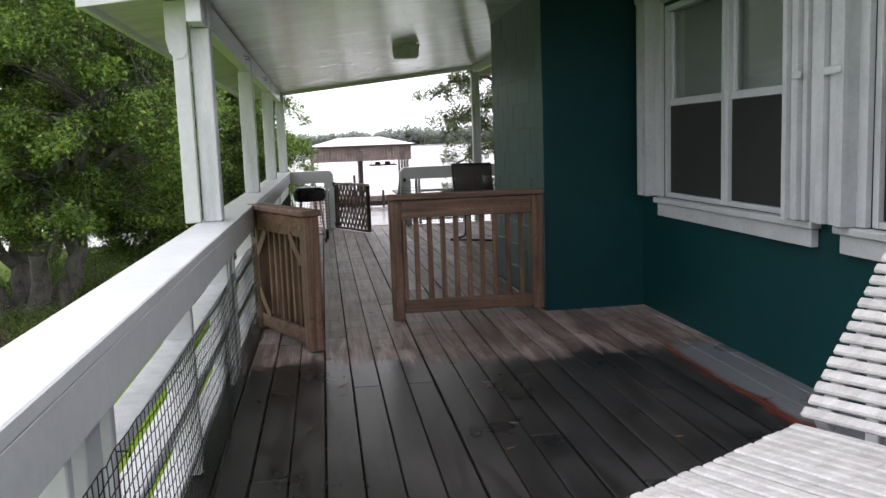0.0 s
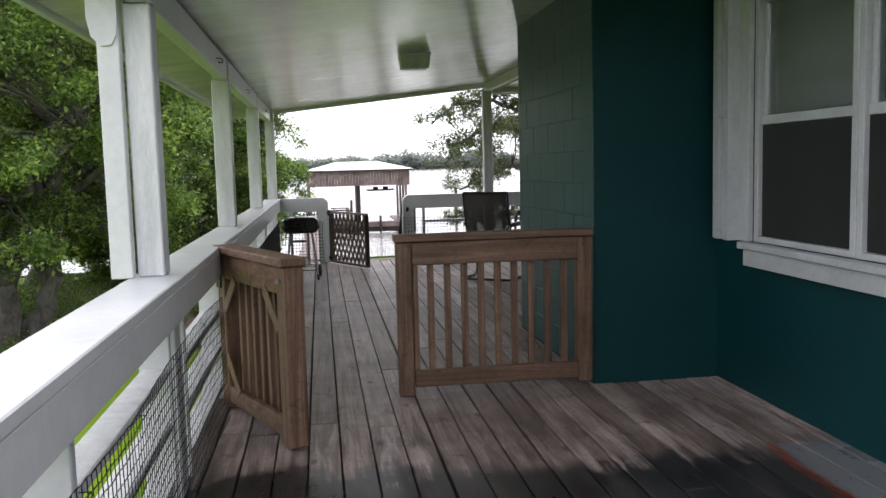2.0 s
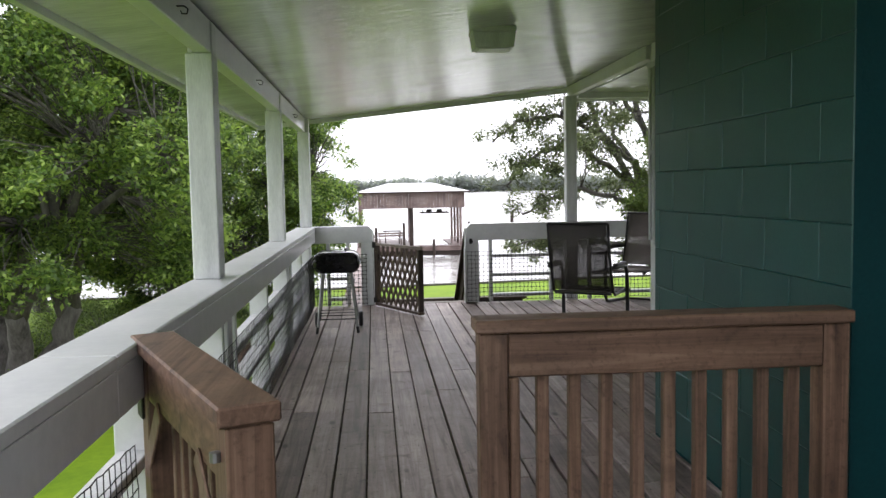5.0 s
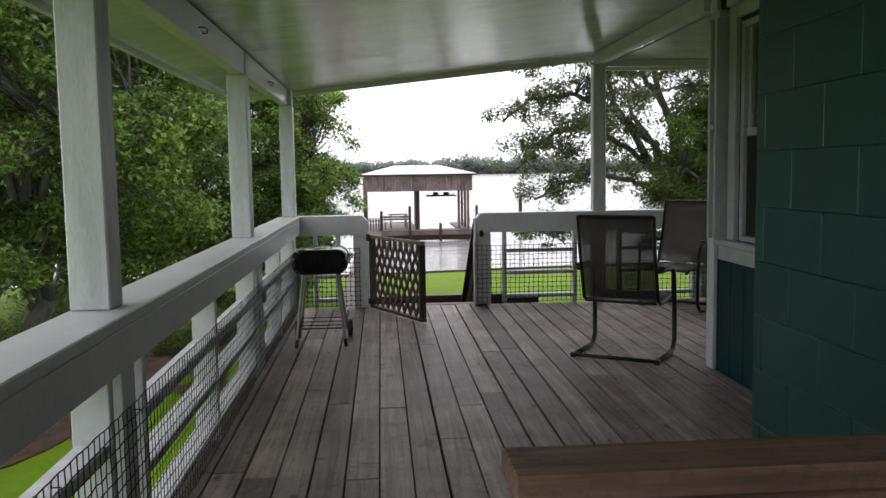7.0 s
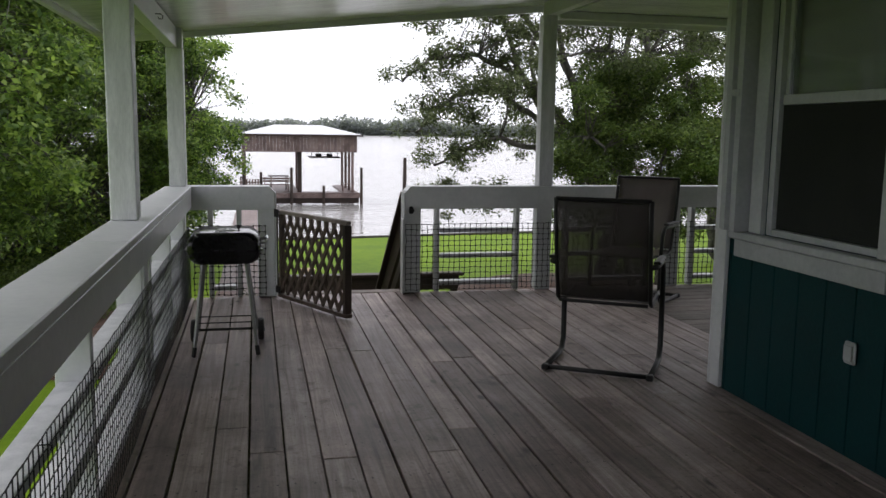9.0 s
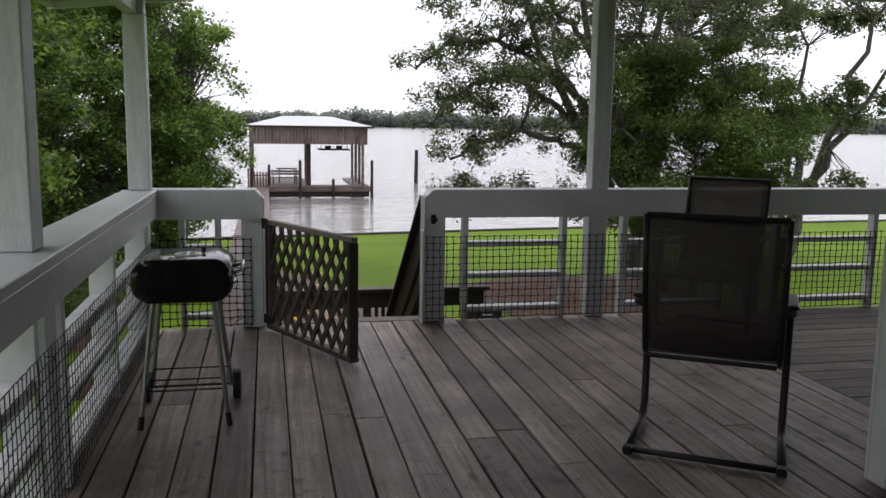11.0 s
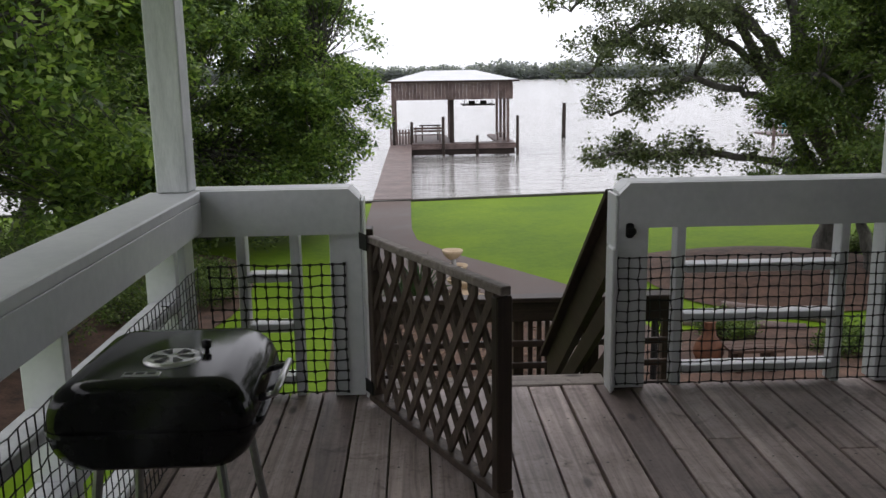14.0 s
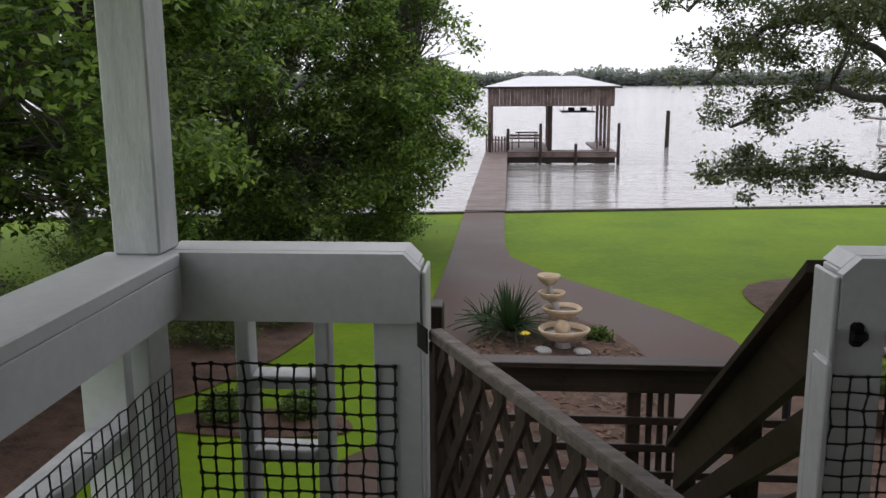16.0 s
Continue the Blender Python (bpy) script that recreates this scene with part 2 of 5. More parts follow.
for cloth in (SLING, BROWN_SLING):  # an open weave that lets some light through
    cn, ck = cloth.node_tree.nodes, cloth.node_tree.links
    clear, both = cn.new("ShaderNodeBsdfTransparent"), cn.new("ShaderNodeMixShader")
    both.inputs[0].default_value = 0.24
    ck.new(cn["Principled BSDF"].outputs[0], both.inputs[1])
    ck.new(clear.outputs[0], both.inputs[2])
    ck.new(both.outputs[0], cn["Material Output"].inputs["Surface"])
BLIND = surface("grey_blind", (0.26, 0.27, 0.265), (0.35, 0.36, 0.355), 0.8, 1.5, 60, (1, 1, 6), 0.2)
SCREEN = surface("insect_screen", (0.014, 0.016, 0.015), (0.024, 0.027, 0.025), 0.65, 1.5, 200, bump=0.1, specular=0.2)
BARK = surface("oak_bark", (0.035, 0.032, 0.028), (0.15, 0.142, 0.128), 0.9, 4, 22, (1, 1, 0.35), 1.0, drift=False)
CLAY = surface("cast_stone_clay", (0.42, 0.3, 0.19), (0.6, 0.48, 0.33), 0.7, 6, 50, bump=0.5)
STONE = surface("grey_stone", (0.25, 0.24, 0.23), (0.4, 0.39, 0.37), 0.75, 4, 40, bump=0.5)
# near-black ground tone, standing in for the shade beneath the deck
UNDER_DARK = surface("under_deck_dark", (0.025, 0.02, 0.016), (0.06, 0.048, 0.038), 0.95, 1.5, 25, bump=0.6, drift=False)
SEAWALL = surface("seawall_timber", (0.05, 0.045, 0.04), (0.11, 0.1, 0.09), 0.7, 2, 20)
OAK_LEAF = leaf_mat("oak_leaves", (0.045, 0.08, 0.026), (0.135, 0.215, 0.06), (0.33, 0.43, 0.115), 0.5)
OAK_LEAF_DARK = leaf_mat("far_oak_leaves", (0.06, 0.075, 0.042), (0.118, 0.142, 0.078), (0.19, 0.215, 0.12), 0.45)
BUSH_LEAF = leaf_mat("bush_leaves", (0.045, 0.078, 0.022), (0.1, 0.15, 0.042), (0.17, 0.22, 0.06), 0.42)
AGAVE = leaf_mat("spiky_leaves", (0.025, 0.05, 0.02), (0.05, 0.09, 0.035), (0.1, 0.14, 0.065), 0.15)
# pale bluish foliage: the haze over the lake is painted into it
HAZED_WOOD = leaf_mat("far_woods", (0.24, 0.255, 0.29), (0.26, 0.275, 0.31), (0.28, 0.295, 0.33), 0.5)

GLASS, gn, gk, gb = nodes_of("window_glass")
gb.inputs["Base Color"].default_value = (0.9, 0.95, 0.93, 1)
gb.inputs["Roughness"].default_value = 0.03
gb.inputs["Transmission Weight"].default_value = 1.0
gb.inputs["IOR"].default_value = 1.45

WATER, qn, qk, qb = nodes_of("lake_water")
qb.inputs["Base Color"].default_value = (0.3, 0.29, 0.275, 1)
qb.inputs["Roughness"].default_value = 0.12
qb.inputs["IOR"].default_value = 1.33
rip = math_of(qn, qk, "ADD", noise_of(qn, qk, spot(qn, qk, (0.5, 1.6, 1), False), 1.1, 4, 0.55, 0.4),
              math_of(qn, qk, "MULTIPLY", noise_of(qn, qk, spot(qn, qk, (0.06, 0.2, 1), False), 1.0, 3), 2.0))
bump_of(qn, qk, qb, rip, 0.5, 0.12)


# ---- mesh helpers ----
def put(bm, name, material, parent=None, label="", smooth=False):
    me = bpy.data.meshes.new(name)
    bmesh.ops.recalc_face_normals(bm, faces=bm.faces)
    bm.to_mesh(me)
    bm.free()
    if smooth:
        for p in me.polygons:
            p.use_smooth = True
    me.materials.append(material)
    ob = new(name, me)
    ob.parent = parent
    return tagged(ob, label)


def part(name, bm, material, parent, label="", smooth=False):
    return put(bm, name, material, parent, label, smooth)


def thing(name, at, label, category, group="", turn=0.0):
    ob = new(name)
    ob.empty_display_size = 0.1
    ob.matrix_world = pose(*at, 0, 0, turn)
    return tagged(ob, label, category, group)


def box(bm, x0, x1, y0, y1, z0, z1, bevel=0.0, m=None):
    v = [bm.verts.new((x, y, z)) for x in (x0, x1) for y in (y0, y1) for z in (z0, z1)]
    f = [bm.faces.new([v[i] for i in q]) for q in ((0, 1, 3, 2), (4, 6, 7, 5), (0, 4, 5, 1), (2, 3, 7, 6), (0, 2, 6, 4), (1, 5, 7, 3))]
    if bevel:
        e = list({e for q in f for e in q.edges})
        r = bmesh.ops.bevel(bm, geom=e, offset=bevel, segments=1, affect="EDGES", profile=0.5)
        v = list({w for q in r["faces"] for w in q.verts} | {w for w in v if w.is_valid})
    if m is not None:
        bmesh.ops.transform(bm, matrix=m, verts=[w for w in v if w.is_valid])
    return bm


def slab(x0, x1, y0, y1, z0, z1, bevel=0.0, m=None):
    return box(bmesh.new(), x0, x1, y0, y1, z0, z1, bevel, m)


def prism(bm, outline, d0, d1, axis):
    """An outline of (a, b) pairs drawn out along axis 0, 1 or 2 from d0 to d1."""
    def at(a, b, d):
        return ((d, a, b), (a, d, b), (a, b, d))[axis]
    lo, hi = [bm.verts.new(at(a, b, d0)) for a, b in outline], [bm.verts.new(at(a, b, d1)) for a, b in outline]
    bm.faces.new(lo), bm.faces.new(hi[::-1])
    for i in range(len(lo)):
        j = (i + 1) % len(lo)
        bm.faces.new((lo[i], hi[i], hi[j], lo[j]))
    return bm


def tube(bm, pts, radii, sides=6, cap=True):
    pts = [Vector(p) for p in pts]
    if isinstance(radii, (int, float)):
        radii = [radii] * len(pts)
    rings, side = [], None
    for i, p in enumerate(pts):
        d = (pts[min(i + 1, len(pts) - 1)] - pts[max(i - 1, 0)]).normalized()
        if side is None:
            side = d.orthogonal().normalized()
        side = (side - d * side.dot(d)).normalized()
        up = d.cross(side)
        rings.append([bm.verts.new(p + (side * math.cos(a) + up * math.sin(a)) * radii[i]) for a in [2 * math.pi * k / sides for k in range(sides)]])
    for a, b in zip(rings, rings[1:]):
        for k in range(sides):
            bm.faces.new((a[k], a[(k + 1) % sides], b[(k + 1) % sides], b[k]))
    if cap:
        bm.faces.new(rings[0][::-1]), bm.faces.new(rings[-1])
    return bm


def lathe(bm, profile, at=(0, 0, 0), sides=24):
    rings = [[bm.verts.new((at[0] + r * math.cos(a), at[1] + r * math.sin(a), at[2] + z)) for a in [2 * math.pi * k / sides for k in range(sides)]] for r, z in profile]
    for a, b in zip(rings, rings[1:]):
        for k in range(sides):
            bm.faces.new((a[k], a[(k + 1) % sides], b[(k + 1) % sides], b[k]))
    return bm


def quads(name, verts, n, material, parent=None, label=""):
    """One mesh of n four-cornered faces from an array of 4 n points."""
    me = bpy.data.meshes.new(name)
    me.vertices.add(4 * n), me.loops.add(4 * n), me.polygons.add(n)
    me.vertices.foreach_set("co", np.asarray(verts, np.float32).ravel())
    me.loops.foreach_set("vertex_index", np.arange(4 * n, dtype=np.int32))
    me.polygons.foreach_set("loop_start", np.arange(0, 4 * n, 4, dtype=np.int32))
    me.update(calc_edges=True)
    me.materials.append(material)
    ob = new(name, me)
    ob.parent = parent
    return tagged(ob, label)


def structure(ob, label):
    return tagged(ob, label, kind="structure")


def ceil_z(x):
    return 2.264 + 0.112 * x


# ---- ground, water, far shore ----
GZ, WZ = -2.5, -3.1


def shore(x):
    return 37.1 + 0.115 * x + 0.25 * math.sin(x * 0.13)


bm = bmesh.new()
xs = [-2500, -600, -150, -60] + [-40 + 2.5 * i for i in range(33)] + [60, 150, 600, 2500]
cols = []
for x in xs:
    s = shore(max(-60, min(60, x)))
    ys = [(-400, GZ), (-60, GZ), (0, GZ), (12, GZ), (20, GZ), (26, GZ), (32, GZ), (s - 0.02, GZ - 0.02), (s + 0.02, GZ - 2.2), (s + 30, -7), (960, -7), (975, -2.6), (1100, 0), (3000, 4)]
    cols.append([bm.verts.new((x, y, z)) for y, z in ys])
for a, b in zip(cols, cols[1:]):
    for i in range(len(a) - 1):
        bm.faces.new((a[i], b[i], b[i + 1], a[i + 1]))
structure(put(bm, "ground", GRASS), "bright green mown lawn running down to the lake")
bm = bmesh.new()
wv = [bm.verts.new((x, (shore(max(-60, min(60, x))) - 0.1), WZ)) for x in xs]
wf = [bm.verts.new((x, 978, WZ)) for x in xs]
for i in range(len(xs) - 1):
    bm.faces.new((wv[i], wv[i + 1], wf[i + 1], wf[i]))
structure(put(bm, "water", WATER), "pale rippled lake water under a white sky")
bm = bmesh.new()
for i in range(32):
    x = -40 + 2.5 * i
    a, b = shore(x), shore(x + 2.5)
    vs = [bm.verts.new(p) for p in ((x, a, WZ - 0.6), (x + 2.5, b, WZ - 0.6), (x + 2.5, b, GZ + 0.05), (x, a, GZ + 0.05), (x, a + 0.16, WZ - 0.6), (x + 2.5, b + 0.16, WZ - 0.6), (x + 2.5, b + 0.16, GZ + 0.05), (x, a + 0.16, GZ + 0.05))]
    for q in ((0, 1, 2, 3), (7, 6, 5, 4), (3, 2, 6, 7)):
        bm.faces.new([vs[k] for k in q])
structure(put(bm, "seawall", SEAWALL), "low dark timber seawall along the lawn edge")

bm = bmesh.new()
path = [(-0.97, 37.0), (0.25, 37.05), (0.28, 32.0), (0.42, 30.4), (1.2, 28.7), (2.28, 27.1), (3.2, 25.6), (3.8, 24.3), (4.1, 22.0), (4.1, 16.0), (-1.35, 16.0), (-1.35, 19.7), (-0.8, 20.4), (-0.95, 23.0), (-1.0, 26.0), (-0.95, 29.5)]
prism(bm, path, GZ - 0.1, GZ + 0.02, 2)
structure(put(bm, "pavement", CONCRETE), "wet brown-grey concrete garden path")

# sheet added under the deck: its dark colour deepens the board gaps
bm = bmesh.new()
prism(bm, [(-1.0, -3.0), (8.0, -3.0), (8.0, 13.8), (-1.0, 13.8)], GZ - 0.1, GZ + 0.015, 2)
structure(put(bm, "ground_soil", UNDER_DARK), "dark sheet added beneath the raised deck to shade the board gaps")
rng = np.random.default_rng(3)


def leaf_cloud(centres, spreads, counts, size, seed, droop=0.0):
    """Corners of many small pointed leaves scattered about the clump centres."""
    r = np.random.default_rng(seed)
    c = np.repeat(np.asarray(centres), counts, axis=0)
    s = np.repeat(np.asarray(spreads), counts, axis=0)
    n = len(c)
    p = c + r.normal(size=(n, 3)) * s * (0.55, 0.55, 0.42)
    d = r.normal(size=(n, 3)) * (1, 1, 0.55) + (0, 0, -droop)
    d /= np.linalg.norm(d, axis=1)[:, None]
    u = np.cross(d, r.normal(size=(n, 3)) * 0.55 + (0, 0, 1))
    u /= np.linalg.norm(u, axis=1)[:, None]
    k = size * r.uniform(0.7, 1.35, (n, 1))
    return np.stack([p, p + d * k * 0.5 + u * k * 0.24, p + d * k, p + d * k * 0.5 - u * k * 0.24], axis=1).reshape(-1, 3), n


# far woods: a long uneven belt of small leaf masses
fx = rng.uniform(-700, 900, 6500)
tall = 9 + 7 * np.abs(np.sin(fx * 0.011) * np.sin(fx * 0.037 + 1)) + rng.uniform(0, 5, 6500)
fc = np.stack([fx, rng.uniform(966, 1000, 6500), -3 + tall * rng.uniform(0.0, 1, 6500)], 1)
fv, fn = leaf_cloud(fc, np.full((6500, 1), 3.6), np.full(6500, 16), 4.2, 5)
tagged(quads("far_woods", fv, fn, HAZED_WOOD), "distant belt of woods across the lake, haze in its grey-green", "woods", kind="stuff")

# ---- house: deck, walls, ceiling ----
bm = bmesh.new()
for k in range(43):
    y = -3 + 0.4 * k if k < 42 else 13.8
    box(bm, -0.66, 2.5 if y < 10.9 else 7.5, y, y + 0.04, -0.24, -0.04)
floor = structure(put(bm, "floor", JOIST), "weathered timber porch deck of long boards, soaked dark where the roof ends")

W = 2.47


def wall(name, x0, x1, y0, y1, z0, z1, material, label, holes=()):
    """A wall along y, with openings (y0, y1, z0, z1) through it."""
    bm = bmesh.new()
    cuts = sorted({y0, y1, *[h[0] for h in holes], *[h[1] for h in holes]})
    for a, b in zip(cuts, cuts[1:]):
        gaps = [h for h in holes if h[0] <= a and h[1] >= b]
        if gaps:
            box(bm, x0, x1, a, b, z0, gaps[0][2]), box(bm, x0, x1, a, b, gaps[0][3], z1)
        else:
            box(bm, x0, x1, a, b, z0, z1)
    return structure(put(bm, name, material), label)


H1, H2, H3 = (4.08, 5.94, 0.88, 2.24), (1.7, 3.56, 0.88, 2.24), (9.55, 10.40, 0.90, 2.26)
wall("wall_east", W, W + 0.2, -3, 6.38, -2.5, 3.0, TEAL, "deep teal painted block house wall with white windows", (H2, H1))
wall("wall_recess", 2.53, 2.73, 8.28, 10.81, -2.5, 3.0, TEAL, "deep teal boarded wall beneath a white window", (H3,))
bm = bmesh.new()
prism(bm, [(1.68, 6.38), (2.68, 6.38), (2.68, 6.5), (1.8, 6.5), (1.8, 8.16), (2.73, 8.16), (2.73, 8.28), (1.68, 8.28)], -2.5, 2.75, 2)
bump_wall = structure(put(bm, "wall_bay", TEAL), "projecting teal painted concrete block bay")
bm = bmesh.new()
box(bm, 2.73, 8.0, 10.6, 10.81, -2.5, 3.0)
structure(put(bm, "wall_north", TEAL), "deep teal house wall facing the lake")
bm = bmesh.new()
box(bm, 8.0, 8.2, -3, 10.81, -2.5, 3.0), box(bm, 2.67, 8.0, -3.2, -3, -2.5, 3.0)
structure(put(bm, "wall_back", TEAL), "plain teal outer house walls")
# eave drawn wider than the dry strip implies, unseen, to dim the windows
bm = bmesh.new()
prism(bm, [(1.6, 2.58), (8.4, 3.0), (8.4, 3.12), (1.6, 2.7)], -3.2, 4.64, 1)
structure(put(bm, "roof_house", ROOFING), "pale house roof, eave extended out of view to shade the windows")

# porch roof: sloping ceiling, boards at its edges, sheet on top
bm = bmesh.new()
cx = [-1.17, 2.72]
for x in cx:
    for y in (4.72, 14.1):
        bm.verts.new((x, y, ceil_z(x))), bm.verts.new((x, y, ceil_z(x) + 0.02))
bm.verts.ensure_lookup_table()
for q in ((0, 2, 6, 4), (1, 5, 7, 3), (0, 1, 3, 2), (4, 6, 7, 5), (0, 4, 5, 1), (2, 3, 7, 6)):
    bm.faces.new([bm.verts[i] for i in q])
structure(put(bm, "ceiling", CEIL), "glossy white sloping boarded porch ceiling")
bm = bmesh.new()
box(bm, 2.72, 8.0, 10.9, 14.1, 2.46, 2.48)
structure(put(bm, "ceiling_front", CEIL), "white boarded ceiling of the lake-side porch")
bm = bmesh.new()
prism(bm, [(-1.25, ceil_z(-1.25) + 0.125), (2.8, ceil_z(2.8) + 0.125), (8.4, ceil_z(2.8) + 0.225), (8.4, ceil_z(2.8) + 0.26), (2.8, ceil_z(2.8) + 0.16), (-1.25, ceil_z(-1.25) + 0.16)], 4.66, 14.2, 1)
structure(put(bm, "roof", ROOFING), "pale porch roof sheet")


def trim_board(name, bm, label="white painted trim board"):
    return structure(put(bm, name, WHITE), label)


trim_board("trim", prism(bmesh.new(), [(-1.21, ceil_z(-1.21) - 0.03), (2.47, ceil_z(2.47) - 0.03), (2.47, ceil_z(2.47) + 0.12), (-1.21, ceil_z(-1.21) + 0.12)], 4.69, 4.717, 1))
trim_board("trim", prism(bmesh.new(), [(-1.21, ceil_z(-1.21) - 0.045), (2.62, ceil_z(2.62) - 0.06), (2.62, ceil_z(2.62) + 0.12), (-1.21, ceil_z(-1.21) + 0.12)], 14.103, 14.13, 1))
trim_board("trim", slab(-1.21, -1.174, 4.72, 14.1, ceil_z(-1.2) - 0.03, ceil_z(-1.2) + 0.12))
trim_board("trim", slab(2.62, 8.0, 14.103, 14.135, 2.39, 2.6))
trim_board("beam", slab(-0.68, -0.6, 4.78, 13.9, 2.03, ceil_z(-0.64) - 0.006, 0.004), "white painted porch roof beam")
trim_board("beam", slab(2.5, 2.58, 10.95, 13.9, 2.42, ceil_z(2.5) - 0.004, 0.004), "white painted header to the house corner")
trim_board("beam", slab(2.6, 8.0, 13.74, 13.82, 2.39, 2.456, 0.004), "white painted beam on the lake side")
trim_board("corner_board", slab(2.50, 2.527, 10.715, 10.81, 0.004, 2.53, 0.003))
trim_board("corner_board", slab(2.50, 2.72, 10.813, 10.833, 0.004, 2.45, 0.003))


# ---- windows ----
def window(name, y0, y1, z0, z1, xf, units, label, sill=(0.2, 0.2)):
    """A white double-hung window in a wall whose face is at xf. units: sashes side by side."""
    win = structure(thing(name, (xf, (y0 + y1) / 2, z0), label, "window"), label)
    o = Vector((-xf, -(y0 + y1) / 2, -z0))

    def piece(pname, material, *b, bevel=0.003, lab="", parent=win):
        bm = slab(*b, bevel)
        bmesh.ops.translate(bm, vec=o, verts=bm.verts)
        return part(pname, bm, material, parent, lab)

    piece("window_sill", SHADED_WHITE, xf - 0.07, xf - 0.003, y0 - sill[0], y1 + sill[1], z0 - 0.04, z0, bevel=0.006)
    piece("apron", SHADED_WHITE, xf - 0.045, xf - 0.003, y0 - sill[0] + 0.03, y1 + sill[1] - 0.03, z0 - 0.135, z0 - 0.043)
    piece("casing", SHADED_WHITE, xf - 0.035, xf - 0.003, y0 - 0.1, y0 + 0.004, z0 + 0.003, z1 + 0.1)
    piece("casing", SHADED_WHITE, xf - 0.035, xf - 0.003, y1 - 0.004, y1 + 0.1, z0 + 0.003, z1 + 0.1)
    piece("head_casing", SHADED_WHITE, xf - 0.05, xf - 0.003, y0 - 0.12, y1 + 0.12, z1 + 0.103, z1 + 0.17)
    piece("casing", SHADED_WHITE, xf - 0.032, xf - 0.003, y0 + 0.006, y1 - 0.006, z1 + 0.02, z1 + 0.1)
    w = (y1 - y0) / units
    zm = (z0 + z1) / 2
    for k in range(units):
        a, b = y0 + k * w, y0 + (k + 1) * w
        frame_part = piece("window_frame", SHADED_WHITE, xf + 0.0, xf + 0.11, a + 0.002, a + 0.045, z0 + 0.002, z1 - 0.002)
        piece("window_frame", SHADED_WHITE, xf + 0.0, xf + 0.11, b - 0.045, b - 0.002, z0 + 0.002, z1 - 0.002)
        piece("window_frame", SHADED_WHITE, xf + 0.002, xf + 0.11, a + 0.047, b - 0.047, z1 - 0.045, z1 - 0.002)
        piece("window_frame", SHADED_WHITE, xf + 0.002, xf + 0.11, a + 0.047, b - 0.047, z0 + 0.002, z0 + 0.035)
        piece("meeting_rail", SHADED_WHITE, xf + 0.02, xf + 0.07, a + 0.047, b - 0.047, zm - 0.025, zm + 0.025)
        piece("sash_stile", SHADED_WHITE, xf + 0.03, xf + 0.06, a + 0.047, a + 0.075, zm + 0.027, z1 - 0.047)
        piece("sash_stile", SHADED_WHITE, xf + 0.03, xf + 0.06, b - 0.075, b - 0.047, zm + 0.027, z1 - 0.047)
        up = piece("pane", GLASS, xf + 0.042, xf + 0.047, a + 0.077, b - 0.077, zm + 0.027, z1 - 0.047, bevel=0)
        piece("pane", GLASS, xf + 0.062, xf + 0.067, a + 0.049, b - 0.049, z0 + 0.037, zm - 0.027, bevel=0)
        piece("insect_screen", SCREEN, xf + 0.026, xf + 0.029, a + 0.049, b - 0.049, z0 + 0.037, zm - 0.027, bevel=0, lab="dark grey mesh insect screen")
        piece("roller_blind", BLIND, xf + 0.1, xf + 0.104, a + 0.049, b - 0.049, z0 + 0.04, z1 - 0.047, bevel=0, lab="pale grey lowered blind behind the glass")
    return win


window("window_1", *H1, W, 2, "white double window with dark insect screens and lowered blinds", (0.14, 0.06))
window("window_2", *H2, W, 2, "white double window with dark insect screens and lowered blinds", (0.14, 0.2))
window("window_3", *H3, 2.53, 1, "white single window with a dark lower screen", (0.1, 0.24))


def shutter(y0, y1, z0, z1, xf, turn_side):
    """Folded storm shutter: upright ribs with two cross brackets."""
    sh = thing("storm_shutter", (xf, (y0 + y1) / 2, z0), "folded white accordion storm shutter beside the window", "shutter", "folded storm shutters")
    n = 4
    w = (y1 - y0) / n
    h = z1 - z0
    for k in range(n):
        c = -(y1 - y0) / 2 + (k + 0.5) * w
        d = 0.11 if k % 2 == turn_side else 0.09
        bm = bmesh.new()
        prism(bm, [(-d, c - w * 0.42), (-d, c + w * 0.3), (-d + 0.02, c + w * 0.46), (-0.002, c + w * 0.46), (-0.002, c - w * 0.46), (-d + 0.02, c - w * 0.46)], 0.0, h, 2)
        part("shutter_leaf", bm, SHADED_WHITE, sh)
    part("bracket", slab(-0.116, -0.111, -(y1 - y0) / 2 + 0.02, 0.0, h * 0.5, h * 0.5 + 0.035, 0.004), SHADED_WHITE, sh)
    part("track", slab(-0.1, -0.002, -(y1 - y0) / 2, (y1 - y0) / 2, h + 0.002, h + 0.05, 0.004), SHADED_WHITE, sh)


shutter(6.03, 6.27, 0.885, 2.3, W, 0)
shutter(3.95, 4.16, 0.885, 2.3, W, 1)
shutter(3.62, 3.93, 0.885, 2.3, W, 0)
shutter(10.51, 10.7, 0.905, 2.3, 2.53, 0)

out = thing("wall_outlet", (2.53, 9.68, 0.42), "small white outdoor outlet cover on the teal wall", "outlet")
part("cover", slab(-0.03, -0.014, -0.035, 0.035, 0.0, 0.1, 0.006), SHADED_WHITE, out)
part("flap", slab(-0.04, -0.031, -0.026, 0.026, 0.015, 0.085, 0.004), SHADED_WHITE, out)


